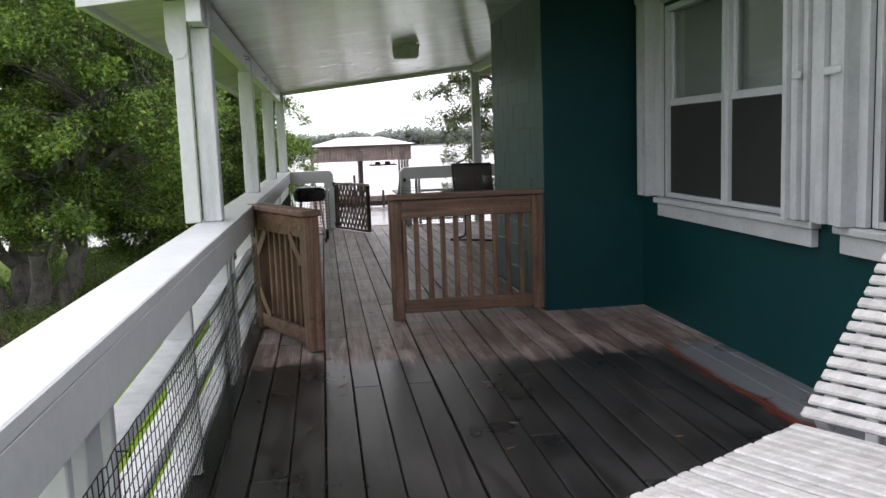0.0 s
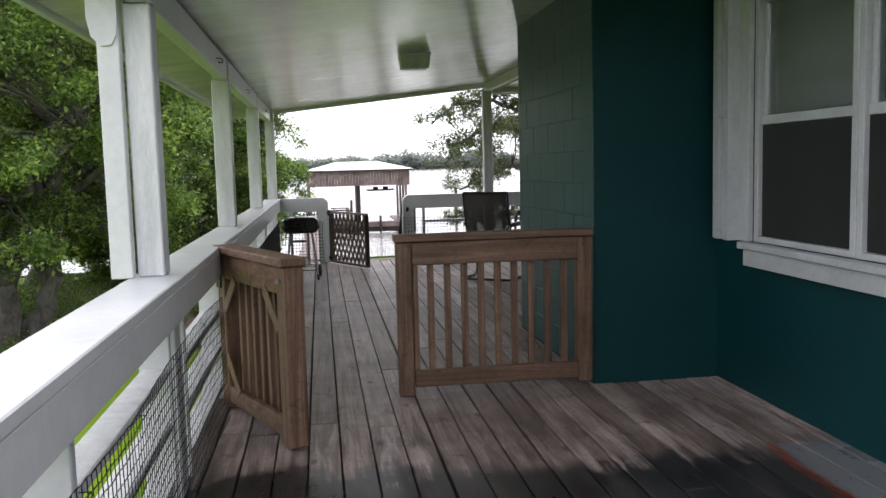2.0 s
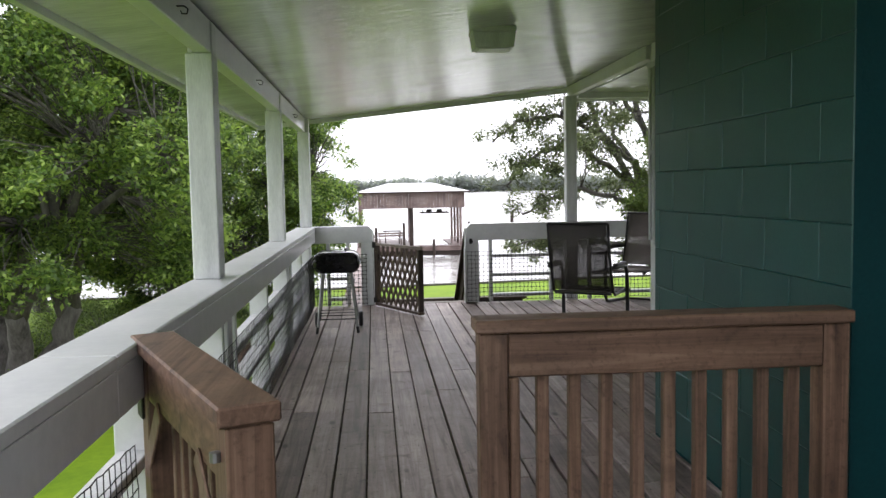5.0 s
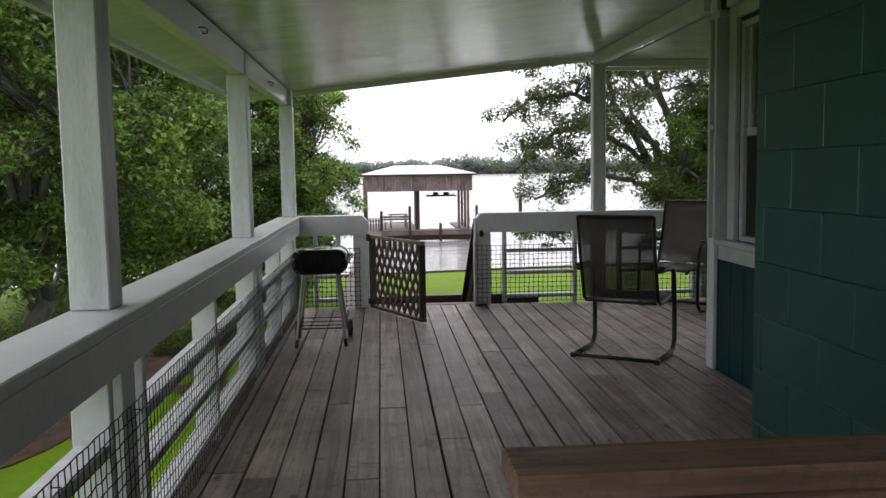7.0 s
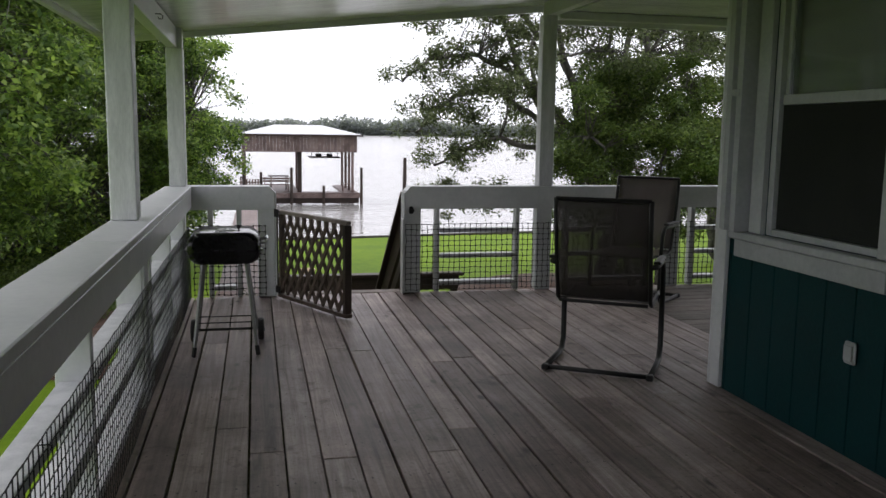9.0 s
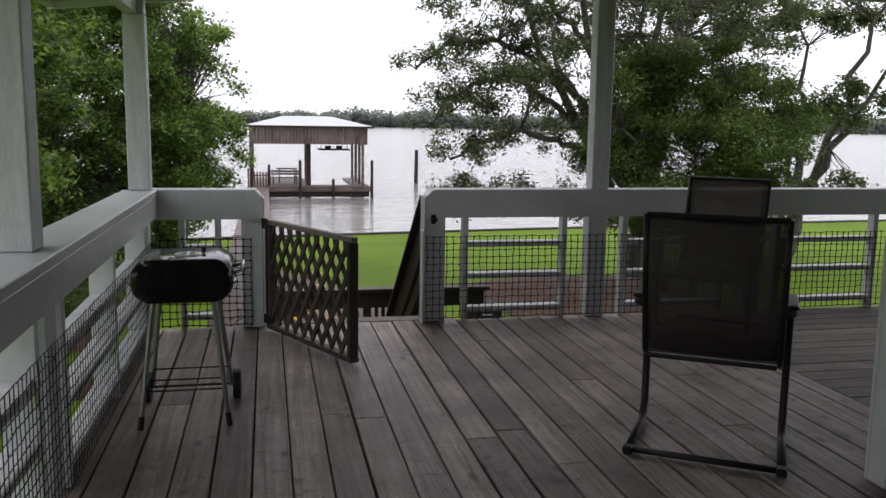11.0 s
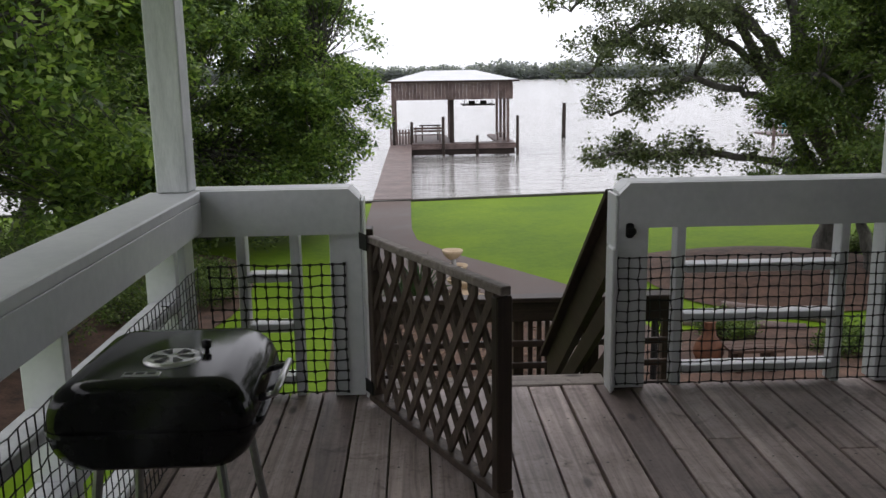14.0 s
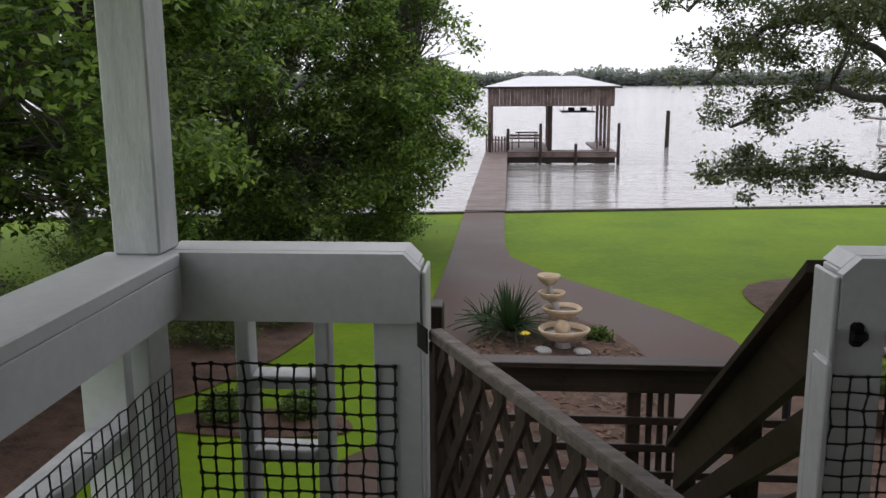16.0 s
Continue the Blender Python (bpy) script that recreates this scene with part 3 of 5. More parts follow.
# ---- railings ----
def rail_side():
    r = thing("porch_railing", (-0.62, 0, 0), "long white painted porch railing with wide cap and ladder panels", "railing", "white porch railings")

    def piece(name, x0, x1, y0, y1, z0, z1, bv=0.006, m=WHITE):
        return part(name, slab(x0 + 0.62, x1 + 0.62, y0, y1, z0, z1, bv), m, r)

    for a, b in ((-3, 1.2), (1.202, 6.07), (6.072, 10.2), (10.202, 13.7)):
        piece("cap", -0.73, -0.519, a, b, 0.897, 0.937, 0.005)
        piece("fascia", -0.56, -0.521, a, b, 0.765, 0.896, 0.002)
        piece("fascia", -0.725, -0.69, a, b, 0.79, 0.894)
    posts = [-0.9, 1.94, 5.0, 8.0, 11.02, 13.56]
    for p in posts:
        piece("post", -0.685, -0.565, p, p + 0.135, -0.2, 0.894, 0.004)
    for a, b in zip(posts, posts[1:]):
        y0, y1 = a + 0.135 + 0.1, b - 0.1
        ym = (y0 + y1) / 2
        for y in (y0, ym - 0.02, y1 - 0.04):
            piece("baluster", -0.685, -0.565, y, y + 0.04, 0.004, 0.894, 0.004)
        for p, q in ((y0 + 0.042, ym - 0.022), (ym + 0.022, y1 - 0.042)):
            for z in ((0.115, 0.36, 0.58) if a < 4 else (0.085, 0.315, 0.53)):
                piece("rung", -0.675, -0.572, p, q, z - 0.03, z + 0.01, 0.004, WHITE_WORN)
    return r


rail_side()


def rail_end(x0, x1, stops, ladders, label, gate_left, gate_right):
    r = thing("porch_railing", (0, 13.78, 0), label, "railing", "white porch railings")

    def piece(name, a, b, y0, y1, z0, z1, bv=0.006, m=WHITE):
        return part(name, slab(a, b, y0, y1, z0, z1, bv), m, r)

    cut = 0.045
    bm = bmesh.new()
    prism(bm, [(x0, 0.742), (x1, 0.742), (x1, 0.935 - (cut if gate_right else 0)), (x1 - (cut if gate_right else 0.001), 0.935), (x0 + (cut if gate_left else 0.001), 0.935), (x0, 0.935 - (cut if gate_left else 0))], -0.075, -0.035, 1)
    part("fascia", bm, WHITE, r)
    top, low = 0.936, 0.9
    ca, cb = (top - low if gate_left else 0.001), (top - low if gate_right else 0.001)
    bm = bmesh.new()
    prism(bm, [(x0 + 0.045 - ca if gate_left else x0, low), (x1 - 0.045 + cb if gate_right else x1, low), (x1 - 0.045 if gate_right else x1 - 0.001, top), (x0 + 0.045 if gate_left else x0 + 0.001, top)], -0.034, 0.1, 1)
    part("cap", bm, WHITE, r)
    for a, b in stops:
        piece("post", a, b, -0.032, 0.08, 0.004, 0.897, 0.004)
    for a, b in ladders:
        piece("baluster", a - 0.04, a, -0.02, 0.06, 0.004, 0.74, 0.004)
        piece("baluster", b, b + 0.04, -0.02, 0.06, 0.004, 0.74, 0.004)
        for z in (0.095, 0.335, 0.56):
            piece("rung", a + 0.002, b - 0.002, -0.03, 0.058, z - 0.032, z + 0.006, 0.004, WHITE_WORN)
    if gate_right:
        piece("edge_strip", x1 + 0.002, x1 + 0.014, -0.068, 0.09, 0.004, 0.885, 0.004)
    if gate_left:
        piece("edge_strip", x0 - 0.016, x0 - 0.002, -0.07, 0.09, 0.004, 0.885, 0.004)
        piece("edge_strip", x0 - 0.03, x0 - 0.018, -0.1, 0.02, 0.004, 0.66, 0.01)
        part("latch", slab(x0 + 0.028, x0 + 0.062, -0.085, -0.077, 0.7, 0.765, 0.008), BLACK_METAL, r, "black latch plate")
        part("latch_lever", slab(x0 + 0.024, x0 + 0.07, -0.1, -0.087, 0.715, 0.745, 0.008), BLACK_METAL, r, "black latch lever")
    return r


rail_end(-0.585, 0.14, [(0.002, 0.138)], [(-0.36, -0.17)], "short white painted railing beside the gate opening", False, True)
rail_end(1.245, 7.0, [(1.248, 1.385), (2.44, 2.58), (3.7, 3.84), (5.0, 5.14)], [(1.555, 2.245), (2.75, 3.5), (4.0, 4.8)], "long white painted railing along the lake side", True, False)


def porch_post(x, y, z0, z1, w=0.125, d=0.135):
    p = thing("porch_post", (x, y, z0), "square white painted timber porch post", "post", "white porch posts")
    part("shaft", slab(-w / 2, w / 2, -d / 2, d / 2, 0, z1 - z0, 0.006), WHITE_WORN, p)
    return p


for k, y in enumerate((5.07, 8.065, 11.085, 13.72)):
    p = porch_post((-0.643, -0.655, -0.655, -0.62)[k], y, 0.938, 2.028, (0.105, 0.13, 0.13, 0.13)[k])
    part("block", slab(-0.055, 0.062, -0.055, 0.055, 1.092, 1.245, 0.006), WHITE_WORN, p)
pr = porch_post(2.51, 13.79, 0.938, 2.416, 0.13, 0.12)
porch_post(5.07, 13.79, 0.938, 2.385, 0.13, 0.12)
# the outer board with its curved bracket at the first post
bk = thing("post_bracket", (-0.75, 4.99, 0.938), "white board with a rounded bracket beside the first post", "bracket")
part("board", slab(-0.04, 0.045, -0.03, 0.03, 0, 1.0, 0.004), WHITE, bk)
bm = bmesh.new()
prism(bm, [(-0.07, 1.02), (-0.055, 0.95), (-0.02, 0.915), (0.02, 0.92), (0.04, 0.96), (0.045, 1.02), (0.045, 1.237), (-0.07, 1.225)], -0.042, 0.042, 1)
part("scroll", bm, WHITE, bk)


# ---- netting ----
def netting(name, along, up, start, normal, cols_n, rows_n, cell, bulge, seed, label, top_wave=0.0, thick=0.0021):
    r = np.random.default_rng(seed)
    a, u, nrm, s0 = map(np.array, (along, up, normal, start))
    ii, jj = np.meshgrid(np.arange(cols_n + 1), np.arange(rows_n + 1), indexing="ij")
    q = ii * cell
    off = bulge * (np.sin(q * 2.1 + seed) * 0.5 + np.sin(q * 5.3) * 0.25 + np.sin(q * 0.9 + 1) * 0.5 + 0.6) * (1 - 0.5 * jj / rows_n)
    hang = top_wave * (np.sin(q * 1.7) * 0.5 + np.sin(q * 3.1 + 2) * 0.3 - 0.5) * jj / rows_n
    p = s0 + a * (q + r.normal(0, 0.0025, q.shape))[..., None] + u * (jj * cell + hang + r.normal(0, 0.0022, q.shape))[..., None] + nrm * off[..., None]
    segs = [np.stack([p[:-1].reshape(-1, 3), p[1:].reshape(-1, 3)], 1), np.stack([p[:, :-1].reshape(-1, 3), p[:, 1:].reshape(-1, 3)], 1)]
    out_q = []
    for sg, e1 in zip(segs, (u, a)):
        for e in ((e1 + nrm), (e1 - nrm)):
            w = e / np.linalg.norm(e) * thick
            out_q.append(np.stack([sg[:, 0] - w, sg[:, 1] - w, sg[:, 1] + w, sg[:, 0] + w], 1))
    knots = p.reshape(-1, 3)
    k = thick * 1.9
    out_q.append(np.stack([knots + (-a - u) * k + nrm * 0.001, knots + (a - u) * k + nrm * 0.001, knots + (a + u) * k + nrm * 0.001, knots + (-a + u) * k + nrm * 0.001], 1))
    v = np.concatenate(out_q)
    net = quads(name, v.reshape(-1, 3), len(v), BLACK_NET)
    for i in range(4, cols_n, 16):
        c = Vector(p[i, rows_n - 1])
        tie = bmesh.new()
        tube(tie, [c + Vector(nrm) * 0.006 - Vector(u) * 0.008, c + Vector(nrm) * 0.009, c + Vector(nrm) * 0.006 + Vector(u) * 0.008, c - Vector(nrm) * 0.02 + Vector(u) * 0.008], 0.002, 5)
        part("cable_tie", tie, BLACK_NET, net, "black cable tie")
    return tagged(net, label, "netting", "safety nets on the railings")


netting("safety_netting", (0, 1, 0), (0, 0, 1), (-0.545, 6.45, 0.03), (1, 0, 0), 158, 13, 0.0455, 0.008, 1, "black plastic safety netting tied along the side railing", 0.0, 0.0021)
netting("safety_netting", (0, 1, 0), (0, 0, 1), (-0.515, 1.2, 0.01), (1, 0, 0), 116, 16, 0.0425, 0.03, 4, "slack black plastic netting sagging from the wet railing", 0.03, 0.0017)
netting("safety_netting", (1, 0, 0), (0, 0, 1), (-0.515, 13.742, 0.03), (0, -1, 0), 12, 12, 0.048, 0.004, 2, "black plastic netting on the short railing", 0.0, 0.0036)
netting("safety_netting", (1, 0, 0), (0, 0, 1), (1.25, 13.735, 0.03), (0, -1, 0), 78, 12, 0.048, 0.004, 3, "black plastic safety netting along the lake-side railing", 0.0, 0.0029)


# ---- brown fence panel and gates ----
def fence_panel():
    f = thing("fence_panel", (0.47, 6.38, 0), "low brown timber fence panel with upright slats across the porch", "fence")

    def piece(name, x0, x1, y0, y1, z0, z1, ax, bv=0.005):
        return part(name, slab(x0, x1, y0, y1, z0, z1, bv), CEDAR[ax], f)

    piece("post", 0.0, 0.09, -0.05, 0.04, 0.002, 0.918, 2)
    piece("stile", 0.093, 0.125, -0.045, -0.005, 0.157, 0.778, 2)
    piece("stile", 1.093, 1.178, -0.05, 0.04, 0.03, 0.918, 2)
    piece("cap", -0.012, 1.18, -0.075, 0.055, 0.92, 0.96, 0)
    piece("top_rail", 0.093, 1.09, -0.05, -0.012, 0.78, 0.917, 0)
    piece("bottom_rail", 0.093, 1.09, -0.05, -0.012, 0.055, 0.155, 0)
    s0 = slab(-0.019, 0.019, -0.009, 0.028, 0.06, 0.91, 0.003)
    first = part("slat", s0, CEDAR[2], f)
    first.location = (0.204, 0, 0)
    for k in range(1, 9):
        o = first.copy()
        scene.collection.objects.link(o)
        o.location = (0.204 + 0.1015 * k, 0, 0)


fence_panel()


def porch_gate():
    dx, dy = 0.405, -0.89
    g = thing("porch_gate", (-0.5, 6.38, 0), "open brown timber porch gate with slats and corner braces", "gate", turn=math.degrees(math.atan2(dy, dx)))
    L = 0.985

    def piece(name, x0, x1, y0, y1, z0, z1, ax, bv=0.005, m=None):
        return part(name, slab(x0, x1, y0, y1, z0, z1, bv, m), CEDAR[ax], g)

    piece("stile", 0.0, 0.09, -0.045, 0.045, 0.02, 0.895, 2)
    piece("stile", L - 0.1, L, -0.05, 0.05, 0.02, 0.898, 2)
    piece("cap", -0.02, L + 0.012, -0.068, 0.062, 0.9, 0.942, 1)
    piece("top_rail", 0.09, L - 0.1, -0.04, 0.0, 0.76, 0.895, 1)
    piece("bottom_rail", 0.09, L - 0.1, -0.04, 0.0, 0.05, 0.145, 1)
    for k in range(7):
        x = 0.17 + k * 0.104
        piece("slat", x, x + 0.035, 0.004, 0.036, 0.06, 0.89, 2, 0.003)
    for x, z, a in ((0.18, 0.68, -45), (L - 0.19, 0.68, 45), (0.18, 0.23, 45)):
        piece("brace", -0.13, 0.13, -0.05, -0.042, -0.03, 0.03, 2, 0.003, pose(x, 0, z, 0, a, 0))
    part("hinge", slab(-0.02, 0.05, -0.055, -0.046, 0.7, 0.78, 0.002), BLACK_METAL, g, "black strap hinge")
    part("latch_bolt", lathe(bmesh.new(), [(0.001, 0), (0.012, 0), (0.012, 0.02), (0.001, 0.022)], (L - 0.05, -0.06, 0.82), 10), GREY_METAL, g, "small steel bolt")
    hp = thing("gate_post", (-0.505, 6.43, 0), "brown timber gate post against the white railing", "post")
    part("shaft", slab(-0.045, 0.045, -0.035, 0.05, 0.002, 0.9, 0.005), CEDAR[2], hp)


porch_gate()


def lattice_gate():
    x0, y0, x1, y1 = 0.185, 13.655, 0.652, 12.72
    L = math.hypot(x1 - x0, y1 - y0)
    g = thing("lattice_gate", (x0, y0, 0), "open weathered brown lattice gate at the porch stairs", "gate", turn=math.degrees(math.atan2(y1 - y0, x1 - x0)))
    zb, zt = 0.05, 0.715
    part("top_bar", slab(0, L, -0.02, 0.02, zt, zt + 0.03, 0.004), WEATHERED, g, "pale weathered top bar")
    part("bottom_bar", slab(0, L, -0.03, 0.03, zb - 0.03, zb, 0.004), LATTICE, g)
    part("stile", slab(L - 0.035, L, -0.035, 0.025, zb + 0.002, zt - 0.002, 0.004), DARKWOOD[2], g)
    part("stile", slab(0, 0.04, -0.02, 0.02, zb + 0.002, zt - 0.002, 0.004), LATTICE, g)
    for sgn, yy in ((1, -0.012), (-1, 0.0)):
        step = 0.112
        k = -10
        while k < 22:
            # a slat at 60 degrees clipped to the frame
            a = k * step
            sl = 1.55 * sgn
            xa, xb = a, a + (zt - zb) / sl
            lo, hi = min(xa, xb), max(xa, xb)
            c0, c1 = max(lo, 0.02), min(hi, L - 0.03)
            if c1 - c0 > 0.03:
                z_at = lambda x: zb + (x - xa) * sl
                w = 0.03
                bm = bmesh.new()
                prism(bm, [(c0, z_at(c0) - w), (c1, z_at(c1) - w), (c1, z_at(c1) + w), (c0, z_at(c0) + w)], yy, yy + 0.0115, 1)
                geom = list(bm.verts) + list(bm.edges) + list(bm.faces)
                bmesh.ops.bisect_plane(bm, geom=geom, plane_co=(0, 0, zt), plane_no=(0, 0, 1), clear_outer=True)
                geom = list(bm.verts) + list(bm.edges) + list(bm.faces)
                bmesh.ops.bisect_plane(bm, geom=geom, plane_co=(0, 0, zb), plane_no=(0, 0, -1), clear_outer=True)
                part("slat", bm, LATTICE, g)
            k += 1
    part("hinge", slab(-0.045, 0.03, -0.036, -0.031, zt - 0.03, zt + 0.04, 0.002), BLACK_METAL, g, "black metal hinge")
    part("hinge", slab(-0.045, 0.03, -0.028, -0.022, zb + 0.0, zb + 0.06, 0.002), BLACK_METAL, g, "black metal hinge")


lattice_gate()


# ---- grill ----
def rounded(w, h, r, n=6):
    out_p = []
    for cx, cz, a0 in ((w - r, h - r, 0), (-w + r, h - r, 90), (-w + r, -h + r, 180), (w - r, -h + r, 270)):
        for k in range(n + 1):
            a = radians(a0 + 90 * k / n)
            out_p.append((cx + r * math.cos(a), cz + r * math.sin(a)))
    return out_p


def grill():
    g = thing("charcoal_grill", (-0.205, 12.07, 0), "black enamel charcoal grill on wheeled steel legs", "grill")

    def shell(name, z0, z1, sections, lab, mat):
        bm = bmesh.new()
        rings = []
        for sy, sw, top in sections:
            ol = rounded(sw, (z1 - z0) / 2, 0.085 if sw > 0.15 else 0.05)
            rings.append([bm.verts.new((a, sy, (z0 + z1) / 2 + b * top)) for a, b in ol])
        for p, q in zip(rings, rings[1:]):
            for k in range(len(p)):
                bm.faces.new((p[k], p[(k + 1) % len(p)], q[(k + 1) % len(q)], q[k]))
        bm.faces.new(rings[0]), bm.faces.new(rings[-1][::-1])
        bmesh.ops.recalc_face_normals(bm, faces=bm.faces)
        o = part(name, bm, mat, g, lab, True)
        for p in o.data.polygons:
            if len(p.vertices) > 4:
                p.use_smooth = False
        return o

    shell("body", 0.57, 0.77, [(-0.215, 0.19, 0.84), (-0.2, 0.213, 0.96), (-0.17, 0.222, 1), (0.17, 0.222, 1), (0.2, 0.213, 0.96), (0.215, 0.19, 0.84)], "black enamel hood and bowl", ENAMEL)
    bm = bmesh.new()
    prism(bm, rounded(0.236, 0.226, 0.08), 0.655, 0.665, 2)
    part("rim", bm, ENAMEL, g, "thin rolled rim between hood and bowl")
    vent = part("vent", lathe(bmesh.new(), [(0.001, 0.004), (0.058, 0.004), (0.066, 0.0), (0.066, -0.004)], (0.02, -0.05, 0.773), 28), ALUMINIUM, g, "round aluminium vent disc")
    for k in range(6):
        a = radians(60 * k)
        bm = bmesh.new()
        bm.faces.new([bm.verts.new((0.02 + r * math.cos(a + t), -0.05 + r * math.sin(a + t), 0.7785)) for r, t in ((0.014, -0.25), (0.05, -0.26), (0.05, 0.26), (0.014, 0.25))])
        part("slot", bm, BLACK_METAL, vent, "dark vent slot")
    part("knob", lathe(bmesh.new(), [(0.001, 0.0), (0.006, 0.0), (0.005, 0.008), (0.011, 0.01), (0.012, 0.026), (0.001, 0.029)], (0.085, 0.0, 0.77), 14), BLACK_METAL, g, "black vent knob", True)
    plate = part("name_plate", slab(-0.06, 0.02, -0.165, -0.14, 0.77, 0.773, 0.001), ALUMINIUM, g, "small metal plate")
    for k in range(3):
        part("mark", slab(-0.055 + 0.024 * k, -0.037 + 0.024 * k, -0.158, -0.147, 0.7735, 0.7745), BLACK_METAL, plate)
    part("handle", tube(bmesh.new(), [(0.22, -0.1, 0.69), (0.255, -0.1, 0.7), (0.262, -0.08, 0.715), (0.262, 0.08, 0.715), (0.255, 0.1, 0.7), (0.22, 0.1, 0.69)], 0.008, 8), ALUMINIUM, g, "bare metal handle", True)
    for sx in (-1, 1):
        part("leg", tube(bmesh.new(), [(0.13 * sx, -0.14, 0.59), (0.195 * sx, -0.21, 0.0)], 0.0115, 8), GREY_METAL, g)
        part("leg", tube(bmesh.new(), [(0.13 * sx, 0.14, 0.59), (0.19 * sx, 0.19, 0.07)], 0.0115, 8), GREY_METAL, g)
        part("foot_cap", tube(bmesh.new(), [(0.188 * sx, -0.203, 0.06), (0.1955 * sx, -0.2105, 0.0)], 0.014, 8), BLACK_METAL, g, "black plastic foot cap")
        wheel = part("wheel", tube(bmesh.new(), [(0.197 * sx, 0.19, 0.075), (0.205 * sx, 0.19, 0.075), (0.228 * sx, 0.19, 0.075), (0.236 * sx, 0.19, 0.075)], [0.068, 0.075, 0.075, 0.068], 20), BLACK_METAL, g, "black plastic wheel")
        part("hub", tube(bmesh.new(), [(0.236 * sx, 0.19, 0.075), (0.242 * sx, 0.19, 0.075)], 0.018, 10), GREY_METAL, wheel)
        part("shelf_rod", tube(bmesh.new(), [(0.178 * sx, -0.19, 0.17), (0.18 * sx, 0.17, 0.17)], 0.004, 6), BLACK_METAL, g)
    for y in (-0.19, -0.02, 0.17):
        part("shelf_rod", tube(bmesh.new(), [(-0.178, y, 0.17), (0.178, y, 0.17)], 0.004, 6), BLACK_METAL, g)
    part("axle", tube(bmesh.new(), [(-0.2, 0.19, 0.075), (0.2, 0.19, 0.075)], 0.006, 6), BLACK_METAL, g)


grill()


# ---- sling chairs ----
def sling_chair(at, turn, fabric, label):
    c = thing("patio_chair", at, label, "chair", "sling chairs on the porch", turn)
    w = 0.262

    def sheet(name, pts, lab):
        bm = bmesh.new()
        rows = []
        for y, z, sag in pts:
            rows.append([bm.verts.new((-w + 2 * w * k / 8, y + sag * math.sin(math.pi * k / 8), z)) for k in range(9)])
        for p, q in zip(rows, rows[1:]):
            for k in range(8):
                bm.faces.new((p[k], p[k + 1], q[k + 1], q[k]))
        r = bmesh.ops.extrude_face_region(bm, geom=list(bm.faces))
        bmesh.ops.translate(bm, vec=(0, -0.006, -0.006), verts=[v for v in r["geom"] if isinstance(v, bmesh.types.BMVert)])
        return part(name, bm, fabric, c, lab, True)

    sheet("backrest", [(0.0, 1.02, 0), (-0.012, 1.0, -0.02), (0.03, 0.8, -0.03), (0.08, 0.6, -0.025), (0.13, 0.44, -0.02)], "woven sling back")
    sheet("seat", [(0.14, 0.425, 0), (0.3, 0.40, 0), (0.5, 0.42, 0), (0.6, 0.42, 0), (0.63, 0.4, 0)], "woven sling seat")
    for s in (-1, 1):
        x = s * (w + 0.012)
        part("side_rail", tube(bmesh.new(), [(x, -0.005, 1.03), (x, 0.03, 0.8), (x, 0.085, 0.6), (x, 0.13, 0.43), (x, 0.2, 0.395), (x, 0.5, 0.41), (x, 0.6, 0.41), (x, 0.64, 0.385)], 0.013, 8), BLACK_METAL, c, "", True)
        x2 = s * (w + 0.045)
        part("leg", tube(bmesh.new(), [(x2, 0.0, 0.017), (x2, 0.36, 0.017), (x2, 0.43, 0.028), (x2, 0.475, 0.09), (x2, 0.47, 0.3), (x2, 0.455, 0.5), (x2, 0.445, 0.58), (x2, 0.41, 0.63), (x2, 0.36, 0.643), (x2, 0.1, 0.645), (x2 - s * 0.03, 0.07, 0.645)], 0.0175, 8), BLACK_METAL, c, "", True)
        part("armrest", slab(x2 - 0.024, x2 + 0.024, 0.09, 0.38, 0.66, 0.678, 0.008), BLACK_METAL, c)
        part("foot_cap", slab(x2 - 0.02, x2 + 0.02, -0.03, 0.02, 0.0, 0.035, 0.006), BLACK_METAL, c)
        part("brace", tube(bmesh.new(), [(x, 0.46, 0.408), (x2, 0.464, 0.408)], 0.011, 6), BLACK_METAL, c)
    part("base_bar", tube(bmesh.new(), [(-w - 0.045, 0.0, 0.017), (w + 0.045, 0.0, 0.017)], 0.0145, 8), BLACK_METAL, c, "", True)
    for y, z in ((0.13, 0.405), (0.6, 0.405)):
        part("cross_bar", tube(bmesh.new(), [(-w, y, z), (w, y, z)], 0.011, 8), BLACK_METAL, c)
    part("top_bar", tube(bmesh.new(), [(-w - 0.012, -0.004, 1.028), (w + 0.012, -0.004, 1.028)], 0.012, 8), BLACK_METAL, c)
    return c


sling_chair((1.93, 11.08, 0), -33, SLING, "black steel spring chair with a dark sling seat on the deck")
sling_chair((3.35, 13.44, 0), 134, BROWN_SLING, "patio spring chair with a brown sling back beside the railing")


# ---- white slatted lounge ----
SLAT_PAINT = surface("worn_slat_paint", (0.36, 0.345, 0.335), (0.56, 0.55, 0.54), 0.55, 6, 45, (1, 4, 4), 0.5, vary=0.08)


